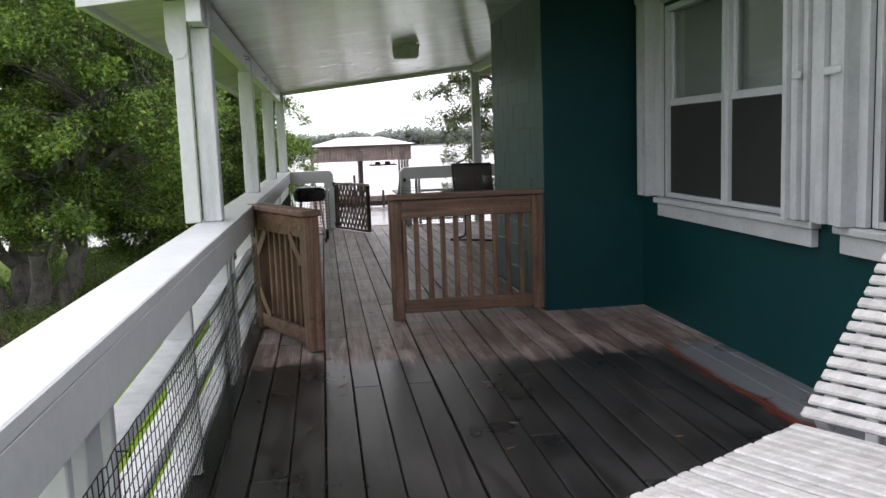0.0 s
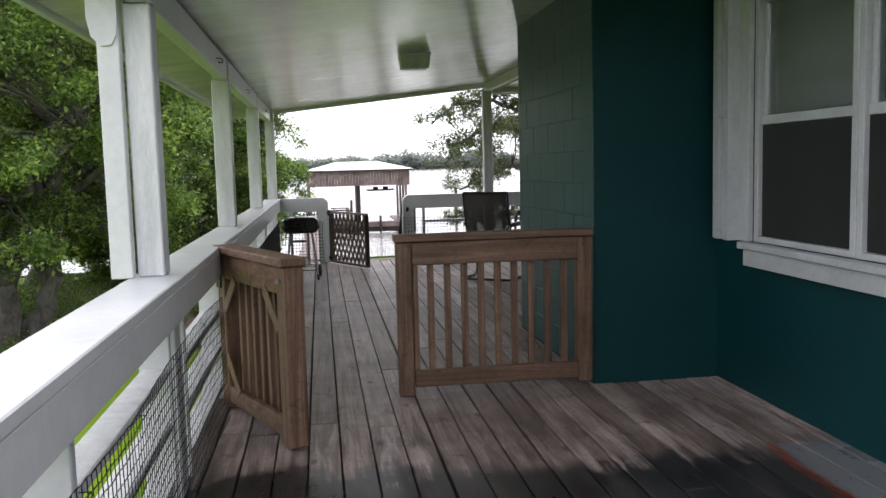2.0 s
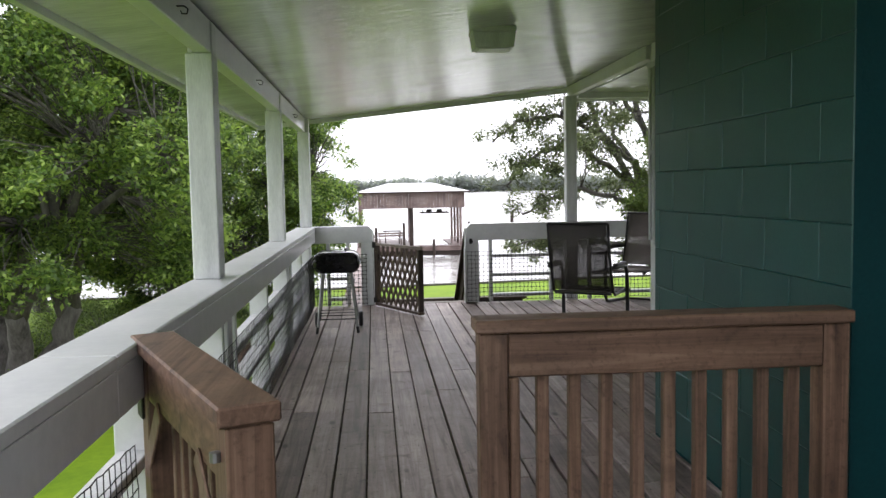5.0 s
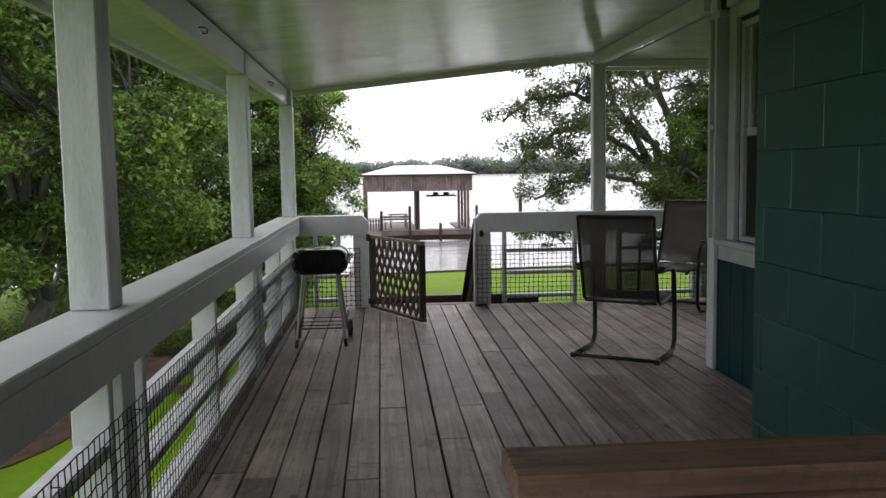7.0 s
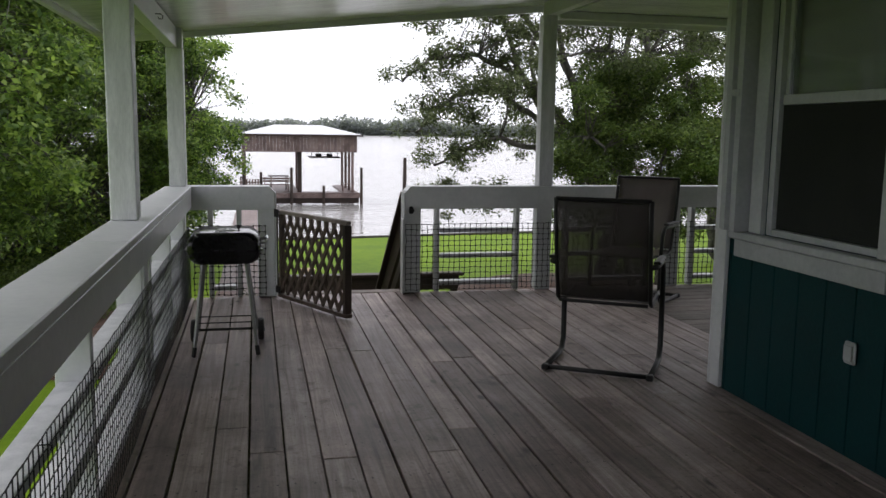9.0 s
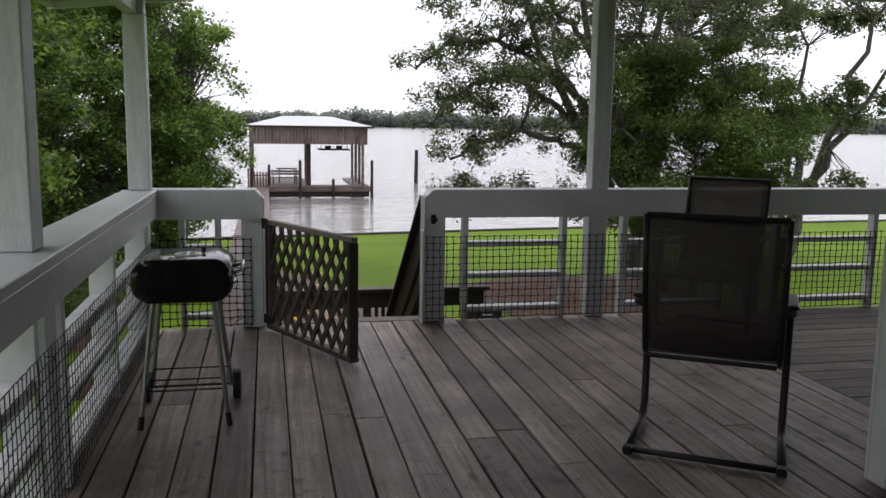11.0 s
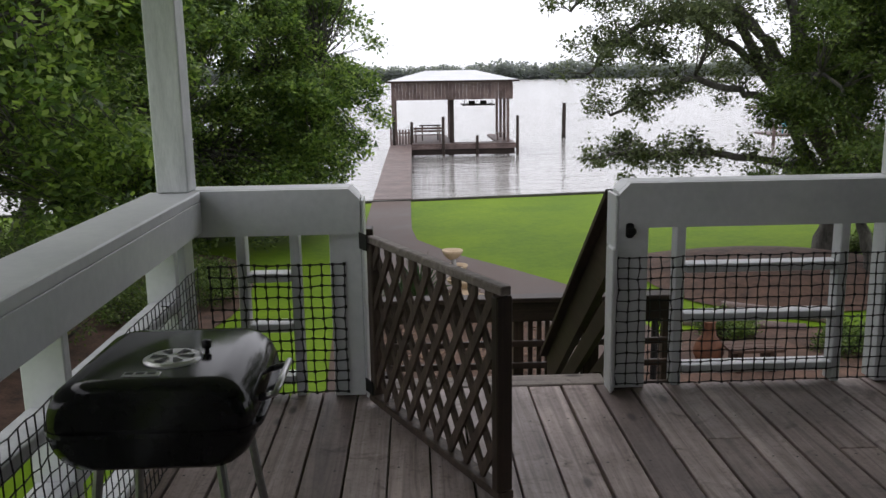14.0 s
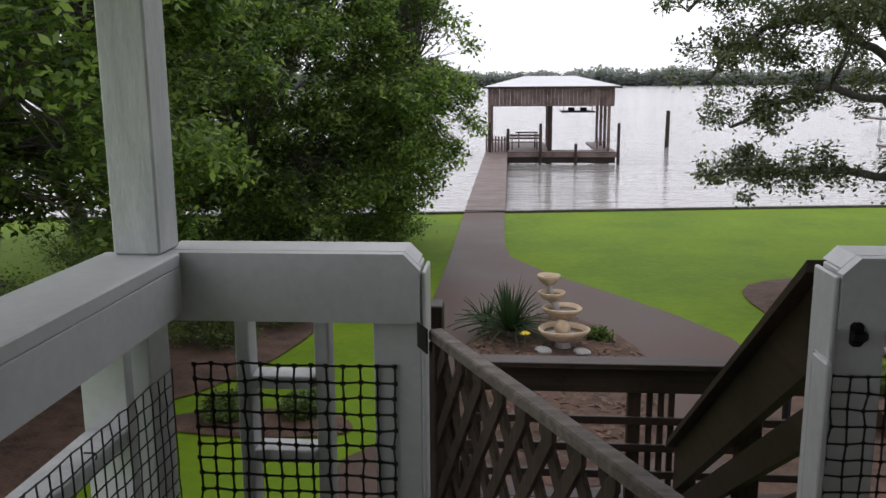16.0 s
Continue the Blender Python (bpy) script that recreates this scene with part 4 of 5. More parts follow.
def lounge():
    rs = random.Random(17)
    d = Vector((0.87, 0.5)).normalized()
    L = thing("lounge_chair", (1.5, 2.5, 0), "white painted slatted wooden lounge chair on the wet deck", "lounge chair", turn=math.degrees(math.atan2(d.y, d.x)))
    wd = 0.62
    for k in range(24):
        x = -0.02 - k * 0.053
        g = rs.uniform(-0.004, 0.002)
        part("slat", slab(x - 0.045 + g, x - rs.uniform(0, 0.003), -wd, rs.uniform(-0.004, 0.004), 0.382, 0.402 + rs.uniform(-0.002, 0.001), 0.006), SLAT_PAINT, L)
    tilt = pose(0, 0, 0.4, 0, -41, 0)
    for k in range(15):
        x = 0.01 + k * 0.053
        part("back_slat", slab(x + rs.uniform(0, 0.003), x + 0.042 - rs.uniform(0, 0.003), -wd, rs.uniform(-0.004, 0.004), 0.0, 0.02, 0.006, tilt), SLAT_PAINT, L)
    for y in (-0.03, -wd + 0.08):
        part("side_rail", slab(-1.3, 0.0, y - 0.05, y, 0.3, 0.38, 0.004), WHITE, L)
        part("back_rail", slab(0.02, 0.8, y - 0.05, y, -0.06, -0.003, 0.004, tilt), WHITE, L)
        for x in (-1.2, -0.12):
            part("leg", slab(x, x + 0.06, y - 0.05, y, 0.002, 0.298, 0.004), WHITE, L)
        part("prop", slab(0.38, 0.42, y - 0.05, y, 0.002, 0.66, 0.004), WHITE, L)


lounge()

# ---- ceiling lamp, hooks ----
lz = ceil_z(0.95)
lamp = thing("ceiling_light", (0.95, 9.3, lz), "square white flush ceiling light, unlit", "ceiling light")
part("base", slab(-0.14, 0.14, -0.12, 0.12, -0.03, 0.006, 0.006), WHITE, lamp)
bm = bmesh.new()
prism(bm, [(-0.135, -0.033), (0.135, -0.033), (0.122, -0.125), (-0.122, -0.125)], -0.105, 0.105, 1)
part("housing", bm, WHITE_WORN, lamp)
part("lens", slab(-0.1, 0.1, -0.09, 0.09, -0.133, -0.126, 0.003), WHITE, lamp, "frosted lens")
for y in (7.3, 9.6, 12.2):
    hk = thing("screw_hook", (-0.598, y, 2.1), "small dark screw hook in the beam", "hook", "hooks in the beam")
    part("hook", tube(bmesh.new(), [(0, 0, 0), (0.03, 0, 0), (0.045, 0, -0.012), (0.04, 0, -0.03), (0.02, 0, -0.03), (0.016, 0, -0.018)], 0.003, 6), BLACK_METAL, hk)


# ---- stairs down to the garden ----
st = thing("stairs", (0.69, 13.9, 0), "dark wet timber stairs down to a landing", "stairs")
RISE, RUN = 0.178, 0.262
part("threshold", slab(-0.54, 0.545, -0.077, 0.055, -0.038, 0.002, 0.005), WEATHERED, st, "pale weathered edge board")
for k in range(6):
    y, z = 0.06 + k * RUN + 0.013 * k, -(k + 1) * RISE
    part("tread", slab(-0.52, 0.52, y, y + 0.28, z - 0.04, z, 0.005), DARKWOOD[0], st)
LZ = -7 * RISE
for x in (-0.56, 0.525):
    bm = bmesh.new()
    prism(bm, [(0.13, -0.02), (0.14 + 6 * RUN, LZ + 0.1), (0.14 + 6 * RUN, LZ - 0.2), (0.13, -0.32)], x, x + 0.038, 0)
    part("stringer", bm, DARKWOOD[1], st)
y0 = 0.14 + 6 * RUN
for k in range(8):
    part("landing_board", slab(-0.56, 1.75, y0 + k * 0.142, y0 + k * 0.142 + 0.136, LZ - 0.04, LZ, 0.004), DARKWOOD[0], st)
for k in range(6):
    part("lower_tread", slab(1.75 + k * RUN - 0.02, 1.75 + (k + 1) * RUN, y0, y0 + 1.1, LZ - (k + 1) * RISE - 0.04, LZ - (k + 1) * RISE, 0.004), DARKWOOD[1], st)


def stair_rail(x, label):
    r = thing("stair_rail", (x, 13.9, 0), label, "stair rail", "dark stair rails")
    bm = bmesh.new()
    prism(bm, [(0.06, 0.84), (2.0, -0.575), (2.0, -0.83), (0.06, 0.56)], -0.02, 0.02, 0)
    part("hand_rail", bm, DARKWOOD[1], r)
    bm = bmesh.new()
    prism(bm, [(0.06, 0.878), (2.0, -0.537), (2.0, -0.573), (0.06, 0.842)], -0.07 if x > 1 else -0.03, 0.07 if x > 1 else 0.03, 0)
    part("rail_cap", bm, DARKWOOD[1], r)
    for dz in (0.42, 0.7):
        bm = bmesh.new()
        prism(bm, [(0.08, 0.86 - dz), (0.14 + 7.3 * RUN, -0.5 - dz), (0.14 + 7.3 * RUN, -0.64 - dz), (0.08, 0.72 - dz)], -0.016, 0.016, 0)
        part("mid_rail", bm, DARKWOOD[1], r)
    for y in (0.12, 0.95, 2.05):
        part("post", slab(-0.045 + 0.07, 0.045 + 0.07, y, y + 0.09, -2.5 if y > 0.5 else -0.3, 0.78 - (y - 0.02) * 0.73, 0.004), DARKWOOD[2], r)
    return r


stair_rail(1.31, "dark wet timber stair rail")
stair_rail(0.06, "dark wet timber stair rail")
lr = thing("landing_rail", (0.7, 16.55, 0), "dark wet timber guard rail round the stair landing", "railing")
part("cap", slab(-0.6, 1.75, -0.08, 0.07, -0.33, -0.295, 0.004), DARKWOOD[0], lr)
part("top_rail", slab(-0.58, 1.7, -0.02, 0.02, -0.5, -0.333, 0.004), DARKWOOD[0], lr)
for z in (-0.66, -0.84, -1.02):
    part("rail", slab(-0.58, 1.7, -0.015, 0.015, z - 0.05, z, 0.003), DARKWOOD[0], lr)
for x in (0.565, 0.635, 0.7):
    part("baluster", slab(x - 0.018, x + 0.018, 0.024, 0.06, -2.5, -0.335, 0.004), DARKWOOD[2], lr)
for x in (-0.53, 0.47, 1.66):
    part("post", slab(x - 0.04, x + 0.04, 0.024, 0.1, -2.5, -0.335, 0.004), DARKWOOD[2], lr)
for x in (-0.45, 2.3):
    for y in (13.6, 9.6):
        p = thing("pier_post", (x, y, GZ), "dark timber post beneath the deck", "post", "posts under the deck")
        part("shaft", slab(-0.07, 0.07, -0.07, 0.07, 0, 2.25, 0.005), DARKWOOD[2], p)


# ---- pier and boathouse ----
pier = thing("pier", (-0.35, 37.2, GZ), "long weathered timber pier from the lawn to the boathouse", "pier")
for k in range(148):
    y = k * 0.15
    if k == 0:
        plank = part("plank", slab(-0.62, 0.62, 0, 0.142, 0.03, 0.07, 0.004), PIERWOOD, pier)
    else:
        o = plank.copy()
        scene.collection.objects.link(o)
        o.location = (0, y, 0)
for x in (-0.55, 0.5):
    part("joist", slab(x, x + 0.05, 0, 22.2, -0.2, 0.027), DARKWOOD[1], pier)
    for k in range(8):
        part("pile", tube(bmesh.new(), [(x + 0.02, 0.6 + 3 * k, -1.6), (x + 0.02, 0.6 + 3 * k, -0.0)], 0.09, 8), DARKWOOD[2], pier)


def boathouse():
    b = thing("boathouse", (0, 59.3, GZ), "open timber boathouse with a pale hipped metal roof over the lake", "boathouse")
    z = -GZ

    def bx(name, x0, x1, y0, y1, z0, z1, m, lab="", parent=b, bv=0.01):
        return part(name, slab(x0, x1, y0, y1, z0 + z, z1 + z, bv), m, parent, lab)

    bx("deck", 0.28, 6.3, 0, 1.5, -2.56, -2.42, PIERWOOD, "weathered board deck")
    bx("deck", -0.95, 0.27, 0, 8.0, -2.56, -2.42, PIERWOOD)
    bx("deck", 0.28, 2.6, 1.52, 8.0, -2.56, -2.42, PIERWOOD)
    bx("deck", 5.3, 6.3, 1.52, 8.0, -2.56, -2.42, PIERWOOD)
    bx("skirt", 0.2, 6.32, -0.06, -0.01, -2.72, -2.5, PIERWOOD)
    bx("skirt", 0.3, 6.25, 0.1, 0.2, -3.05, -2.73, DARKWOOD[0], "dark wet under-beam")
    for x, y in ((-0.75, 0.3), (2.65, 1.0), (2.75, 3.5), (5.9, 0.6), (5.9, 2.6), (5.9, 4.8), (5.9, 7.2), (-0.75, 7.2), (2.75, 7.2)):
        w = 0.13 if x == 2.65 else 0.08
        bx("post", x - w, x + w, y - w, y + w, -3.6, 0.1, DARKWOOD[2] if x == 2.65 else PIERWOOD)
    for x, y, h in ((-0.72, -0.1, -0.75), (2.1, -0.15, -0.85), (4.05, -0.15, -1.95), (6.38, -0.1, -0.85), (0.3, 1.2, -1.2)):
        part("piling", tube(bmesh.new(), [(x, y, -3.8 + z), (x, y, h + z)], [0.1, 0.085], 10), DARKWOOD[2], b, "round dark mooring piling")
    # board skirts under the eave
    for k in range(34):
        bx("board", -0.8 + k * 0.204, -0.8 + k * 0.204 + 0.198, 0.2, 0.225, 0.08, 1.12, PIERWOOD, bv=0.004)
    bx("side_board", 6.12, 6.15, 0.24, 7.6, 0.08, 1.12, PIERWOOD)
    bx("side_board", -0.83, -0.805, 0.24, 7.6, 0.08, 1.12, PIERWOOD)
    bm = bmesh.new()
    e = [bm.verts.new(p) for p in ((-1.1, -0.25, 1.16 + z), (6.45, -0.25, 1.16 + z), (6.45, 8.2, 1.16 + z), (-1.1, 8.2, 1.16 + z))]
    t = [bm.verts.new(p) for p in ((1.2, 3.2, 1.75 + z), (4.2, 3.2, 1.75 + z), (4.2, 4.8, 1.75 + z), (1.2, 4.8, 1.75 + z))]
    bm.faces.new(e[::-1]), bm.faces.new(t)
    for k in range(4):
        bm.faces.new((e[k], e[(k + 1) % 4], t[(k + 1) % 4], t[k]))
    part("roof", bm, ROOFING, b, "pale metal hipped roof")
    bx("eave_board", -1.12, 6.47, -0.28, -0.252, 1.06, 1.17, DARKWOOD[0], "dark eave board")
    lift = bx("lift_platform", 3.35, 5.3, 2.2, 4.2, -0.34, -0.26, DARKWOOD[0], "boat lift platform hanging from cables")
    for x in (3.5, 5.15):
        part("cable", tube(bmesh.new(), [(x, 2.5, -0.27 + z), (x, 2.5, 0.4 + z)], 0.015, 5), BLACK_METAL, lift)
    for x in (3.75, 4.45):
        part("motor_box", slab(x, x + 0.36, 2.3, 2.6, -0.255 + z, -0.05 + z, 0.02), BLACK_METAL, lift, "black box on the lift")
    return b


boathouse()


def dock_fence():
    f = thing("dock_fence", (-0.95, 59.3, GZ), "low weathered picket fence at the pier end", "fence")
    for k in range(7):
        part("picket", slab(k * 0.17, k * 0.17 + 0.1, -0.04, 0.0, 0.1, 0.95, 0.005), PIERWOOD, f)
    part("rail", slab(0, 1.2, 0.002, 0.04, 0.7, 0.78, 0.005), PIERWOOD, f)
    for x in (0.0, 1.15):
        part("post", slab(x, x + 0.1, 0.042, 0.14, 0.08, 1.1, 0.005), DARKWOOD[2], f)


dock_fence()


def bench(at, w, label, mat, name="bench", back=True):
    o = thing(name, at, label, "bench")
    for k in range(3):
        part("seat_board", slab(-w / 2, w / 2, -0.2 + k * 0.14, -0.07 + k * 0.14, 0.42, 0.46, 0.004), mat, o)
    for x in (-w / 2 + 0.1, w / 2 - 0.18):
        part("leg", slab(x, x + 0.08, -0.16, 0.16, 0.0, 0.418, 0.004), mat, o)
        if back:
            part("back_post", slab(x, x + 0.06, 0.22, 0.27, 0.0, 0.9, 0.004), mat, o)
    if back:
        for z in (0.58, 0.74):
            part("back_board", slab(-w / 2, w / 2, 0.19, 0.218, z, z + 0.12, 0.004), mat, o)
    return o


bench((1.25, 60.9, GZ + 0.08), 1.7, "weathered timber bench on the boathouse deck", PIERWOOD)
tb = thing("picnic_table", (1.4, 62.6, GZ + 0.08), "weathered timber table on the boathouse deck", "table")
part("tabletop", slab(-0.65, 0.65, -0.4, 0.4, 0.86, 0.92, 0.006), DARKWOOD[0], tb)
for x in (-0.5, 0.45):
    part("leg", slab(x, x + 0.07, -0.3, 0.3, 0.0, 0.857, 0.005), DARKWOOD[2], tb)
bench((5.75, 61.5, GZ + 0.08), 0.9, "low weathered bench on the dock edge", PIERWOOD, back=False)

pl = thing("mooring_pile", (11.3, 72, WZ - 0.8), "lone dark mooring pile standing in the lake", "pile")
part("shaft", tube(bmesh.new(), [(0, 0, 0), (0.02, 0, 2.4), (0.03, 0, 3.3)], [0.16, 0.15, 0.13], 10), DARKWOOD[2], pl)

# ---- the neighbour's dock ----
nd_ = thing("neighbour_dock", (24, 62, GZ), "far small timber dock with posts", "dock")
part("deck", slab(-1.5, 9, 0, 3, -0.05, 0.07, 0.01), PIERWOOD, nd_)
for x in (-1.4, 1.5, 4.5, 8):
    part("post", slab(x - 0.08, x + 0.08, 0.05, 0.2, -1.2, 0.7, 0.01), PIERWOOD, nd_)
part("rail", slab(-1.4, 8, -0.03, 0.045, 0.45, 0.55, 0.01), PIERWOOD, nd_)
nd2 = thing("neighbour_dock", (38, 95, GZ), "distant small white dock", "dock")
part("deck", slab(-3, 6, 0, 4, 0.2, 0.35, 0.01), PIERWOOD, nd2)
for x in (-2.8, 0, 3, 5.5):
    part("post", slab(x - 0.1, x + 0.1, 0.1, 0.3, -1.2, 2.2, 0.01), WHITE, nd2)
TEAL_CHAIR = surface("turquoise_plastic", (0.03, 0.3, 0.32), (0.05, 0.38, 0.4), 0.5)


def dock_chair(at, turn, mat, label):
    c = thing("adirondack_chair", at, label, "chair", "chairs on the far dock", turn)
    for k in range(5):
        h = 1.0 - 0.05 * abs(k - 2)
        part("back_slat", slab(-0.3 + k * 0.12, -0.2 + k * 0.12, -0.02, 0.02, 0.0, h - 0.3, 0.006, pose(0, 0.25, 0.3, -18, 0, 0)), mat, c)
    part("seat", slab(-0.3, 0.3, -0.3, 0.28, 0.3, 0.34, 0.006, pose(0, 0, 0, 6, 0, 0)), mat, c)
    for s in (-1, 1):
        part("arm", slab(s * 0.36 - 0.06, s * 0.36 + 0.06, -0.35, 0.35, 0.55, 0.58, 0.006), mat, c)
        part("leg", slab(s * 0.35 - 0.03, s * 0.35 + 0.03, -0.33, -0.25, 0.0, 0.547, 0.006), mat, c)
        part("leg", slab(s * 0.35 - 0.03, s * 0.35 + 0.03, 0.2, 0.28, 0.0, 0.547, 0.006), mat, c)


dock_chair((22.9, 63, GZ + 0.07), 10, STONE, "grey adirondack chair on a far dock")
dock_chair((23.9, 63, GZ + 0.07), -20, TEAL_CHAIR, "turquoise adirondack chair on a far dock")
dock_chair((25.3, 63.4, GZ + 0.07), 15, TEAL_CHAIR, "turquoise adirondack chair on a far dock")


# ---- garden ----
def mulch_bed(name, outline, label, rise=0.1):
    bm = bmesh.new()
    cx, cy = sum(p[0] for p in outline) / len(outline), sum(p[1] for p in outline) / len(outline)
    rings = []
    for s, h in ((1.0, 0.012), (0.9, 0.05), (0.7, 0.5 * rise + 0.04), (0.4, rise), (0.12, rise)):
        rings.append([bm.verts.new((cx + (x - cx) * s, cy + (y - cy) * s, GZ + h + (0.03 * noise.noise(Vector((x * s, y * s, 3))) if s < 1 else 0.015))) for x, y in outline])
    for a, b in zip(rings, rings[1:]):
        for k in range(len(a)):
            bm.faces.new((a[k], a[(k + 1) % len(a)], b[(k + 1) % len(b)], b[k]))
    bm.faces.new(rings[-1])
    return structure(put(bm, name, MULCH, smooth=True), label)


def oval(cx, cy, rx, ry, n=28, wob=0.08):
    return [(cx + rx * (1 + wob * math.sin(3 * a + cx)) * math.cos(a), cy + ry * (1 + wob * math.cos(2 * a)) * math.sin(a)) for a in [2 * math.pi * k / n for k in range(n)]]


mulch_bed("mulch_bed_1", oval(1.0, 22.3, 1.4, 3.2, wob=0.03), "brown pine mulch round the fountain", 0.08)
mulch_bed("mulch_bed_2", oval(7.4, 26.0, 2.9, 2.9), "brown pine mulch round the oak", 0.35)
mulch_bed("mulch_bed_3", oval(5.4, 19.7, 2.6, 3.2), "brown pine mulch bed by the path", 0.15)
mulch_bed("mulch_bed_4", oval(-4.6, 25.0, 1.8, 4.5), "brown pine mulch beneath the trees", 0.1)
mulch_bed("mulch_bed_6", oval(-2.5, 20.6, 1.15, 0.45), "dark soil strip with thin plants on the lawn", 0.06)
mulch_bed("mulch_bed_5", oval(-7.2, 19.0, 3.2, 3.6), "dark mulch beneath the leaning oaks", 0.12)

CHIP = surface("bark_chips", (0.06, 0.035, 0.022), (0.2, 0.12, 0.075), 0.85, 6, 50)
# loose chips and pebbles on the fountain bed
r = np.random.default_rng(9)
n = 1400
a, q = r.uniform(0, 6.28, n), np.sqrt(r.uniform(0.1, 1, n))
chips = []
for i in range(n):
    c = np.array([1.0 + 1.3 * q[i] * math.cos(a[i]), 22.5 + 2.9 * q[i] * math.sin(a[i]), GZ + 0.1])
    t1, t2 = r.normal(size=3), r.normal(size=3)
    t1, t2 = t1 / np.linalg.norm(t1) * r.uniform(0.03, 0.07), t2 / np.linalg.norm(t2) * r.uniform(0.015, 0.03)
    t1[2], t2[2] = t1[2] * 0.3, t2[2] * 0.3
    chips.append([c - t1 - t2, c + t1 - t2, c + t1 + t2, c - t1 + t2])
tagged(quads("wood_chips", np.array(chips).reshape(-1, 3), n, CHIP), "brown wood chips scattered on the mulch", "wood chips", kind="stuff")

ft = thing("garden_fountain", (1.18, 23.5, GZ + 0.06), "tiered cast-stone garden fountain of four shell bowls", "fountain")


BOWL_DARK = surface("bowl_dark_fill", (0.03, 0.022, 0.016), (0.06, 0.045, 0.032), 0.12, 6, 30, bump=0.1)


def bowl(x, y, z, rad, depth, name="bowl"):
    bm = bmesh.new()
    lathe(bm, [(rad * 0.25, -depth), (rad * 0.6, -depth * 0.75), (rad * 0.9, -depth * 0.3), (rad, 0), (rad * 0.93, 0.015), (rad * 0.8, -depth * 0.3), (rad * 0.5, -depth * 0.62), (0.01, -depth * 0.7)], (x, y, z), 26)
    for v in bm.verts:
        ang = math.atan2(v.co.y - y, v.co.x - x)
        k = 1 + 0.05 * math.sin(3 * ang + z * 7)
        v.co.x, v.co.y = x + (v.co.x - x) * k, y + (v.co.y - y) * k * 0.9
    bw = part(name, bm, CLAY, ft, "shell-shaped cast stone bowl", True)
    # a flat dark disc added to darken the bowl's hollow
    pool = bmesh.new()
    lathe(pool, [(0.002, -depth * 0.28), (rad * 0.4, -depth * 0.28), (rad * 0.8, -depth * 0.28)], (x, y, z), 20)
    part("pool", pool, BOWL_DARK, bw, "flat dark disc darkening the hollow of the bowl")
    return bw


for x, y, z, rad, dep in ((0, 0, 0.31, 0.38, 0.2), (-0.01, 0.08, 0.6, 0.3, 0.16), (-0.16, 0.14, 0.81, 0.205, 0.13), (-0.215, 0.2, 1.05, 0.175, 0.15)):
    bowl(x, y, z, rad, dep)
for p0, p1, rr in (((0, 0.02, 0.0), (0, 0.02, 0.14), 0.13), ((0, 0.1, 0.15), (0.0, 0.1, 0.45), 0.08), ((-0.06, 0.13, 0.47), (-0.14, 0.14, 0.69), 0.06), ((-0.17, 0.17, 0.7), (-0.2, 0.19, 0.92), 0.05)):
    part("stem", tube(bmesh.new(), [p0, ((p0[0] + p1[0]) / 2, (p0[1] + p1[1]) / 2, (p0[2] + p1[2]) / 2), p1], [rr * 1.2, rr * 0.8, rr], 12), STONE, ft, "rough stone stem", True)
bm = bmesh.new()
bmesh.ops.create_icosphere(bm, subdivisions=3, radius=0.12)
for v in bm.verts:
    v.co *= 1 + 0.25 * noise.noise(v.co * 9)
    v.co += Vector((-0.02, -0.1, 0.35))
part("rock", bm, CLAY, ft, "rough rock in the lowest bowl", True)
for x, y in ((-0.3, -0.25), (0.25, -0.3)):
    bm = bmesh.new()
    bmesh.ops.create_icosphere(bm, subdivisions=2, radius=0.1)
    for v in bm.verts:
        v.co = Vector((v.co.x * 1.3, v.co.y, v.co.z * 0.6)) * (1 + 0.3 * noise.noise(v.co * 8)) + Vector((x, y, 0.05))
    part("base_stone", bm, STONE, ft, "grey base stone")


def spiky(at, count, length, seed, label):
    rr = random.Random(seed)
    t = thing("yucca_plant", at, label, "yucca")
    for k in range(count):
        bm = bmesh.new()
        a, el, ln = rr.uniform(0, 6.283), rr.uniform(0.3, 1.45), length * rr.uniform(0.65, 1.1)
        dirv, sd = Vector((math.cos(a), math.sin(a), 0)), Vector((-math.sin(a), math.cos(a), 0))
        row = []
        for i in range(5):
            s = i / 4
            p = dirv * (ln * s * math.cos(el) + 0.05) + Vector((0, 0, ln * (s * math.sin(el) - 0.5 * s * s * math.cos(el)) + 0.1))
            wd = 0.022 * (1 - s ** 2) + 0.001
            row.append((bm.verts.new(p - sd * wd), bm.verts.new(p + Vector((0, 0, -0.01))), bm.verts.new(p + sd * wd)))
        for p, q2 in zip(row, row[1:]):
            bm.faces.new((p[0], p[1], q2[1], q2[0])), bm.faces.new((p[1], p[2], q2[2], q2[1]))
        part("leaf", bm, AGAVE, t)
    part("stem", tube(bmesh.new(), [(0, 0, -0.05), (0, 0, 0.2)], 0.07, 8), BARK, t)


spiky((0.4, 24.0, GZ + 0.08), 150, 0.86, 4, "spiky green yucca clump beside the fountain")
spiky((0.05, 24.4, GZ + 0.06), 50, 0.6, 8, "spiky green yucca clump in the mulch")
FLOWER = surface("yellow_petals", (0.7, 0.5, 0.02), (0.8, 0.62, 0.05), 0.6)
fl = thing("yellow_flower", (0.62, 23.3, GZ + 0.06), "small bright yellow flower by the fountain", "flower")
part("stem", tube(bmesh.new(), [(0, 0, 0), (0.01, 0, 0.26)], 0.008, 5), AGAVE, fl)
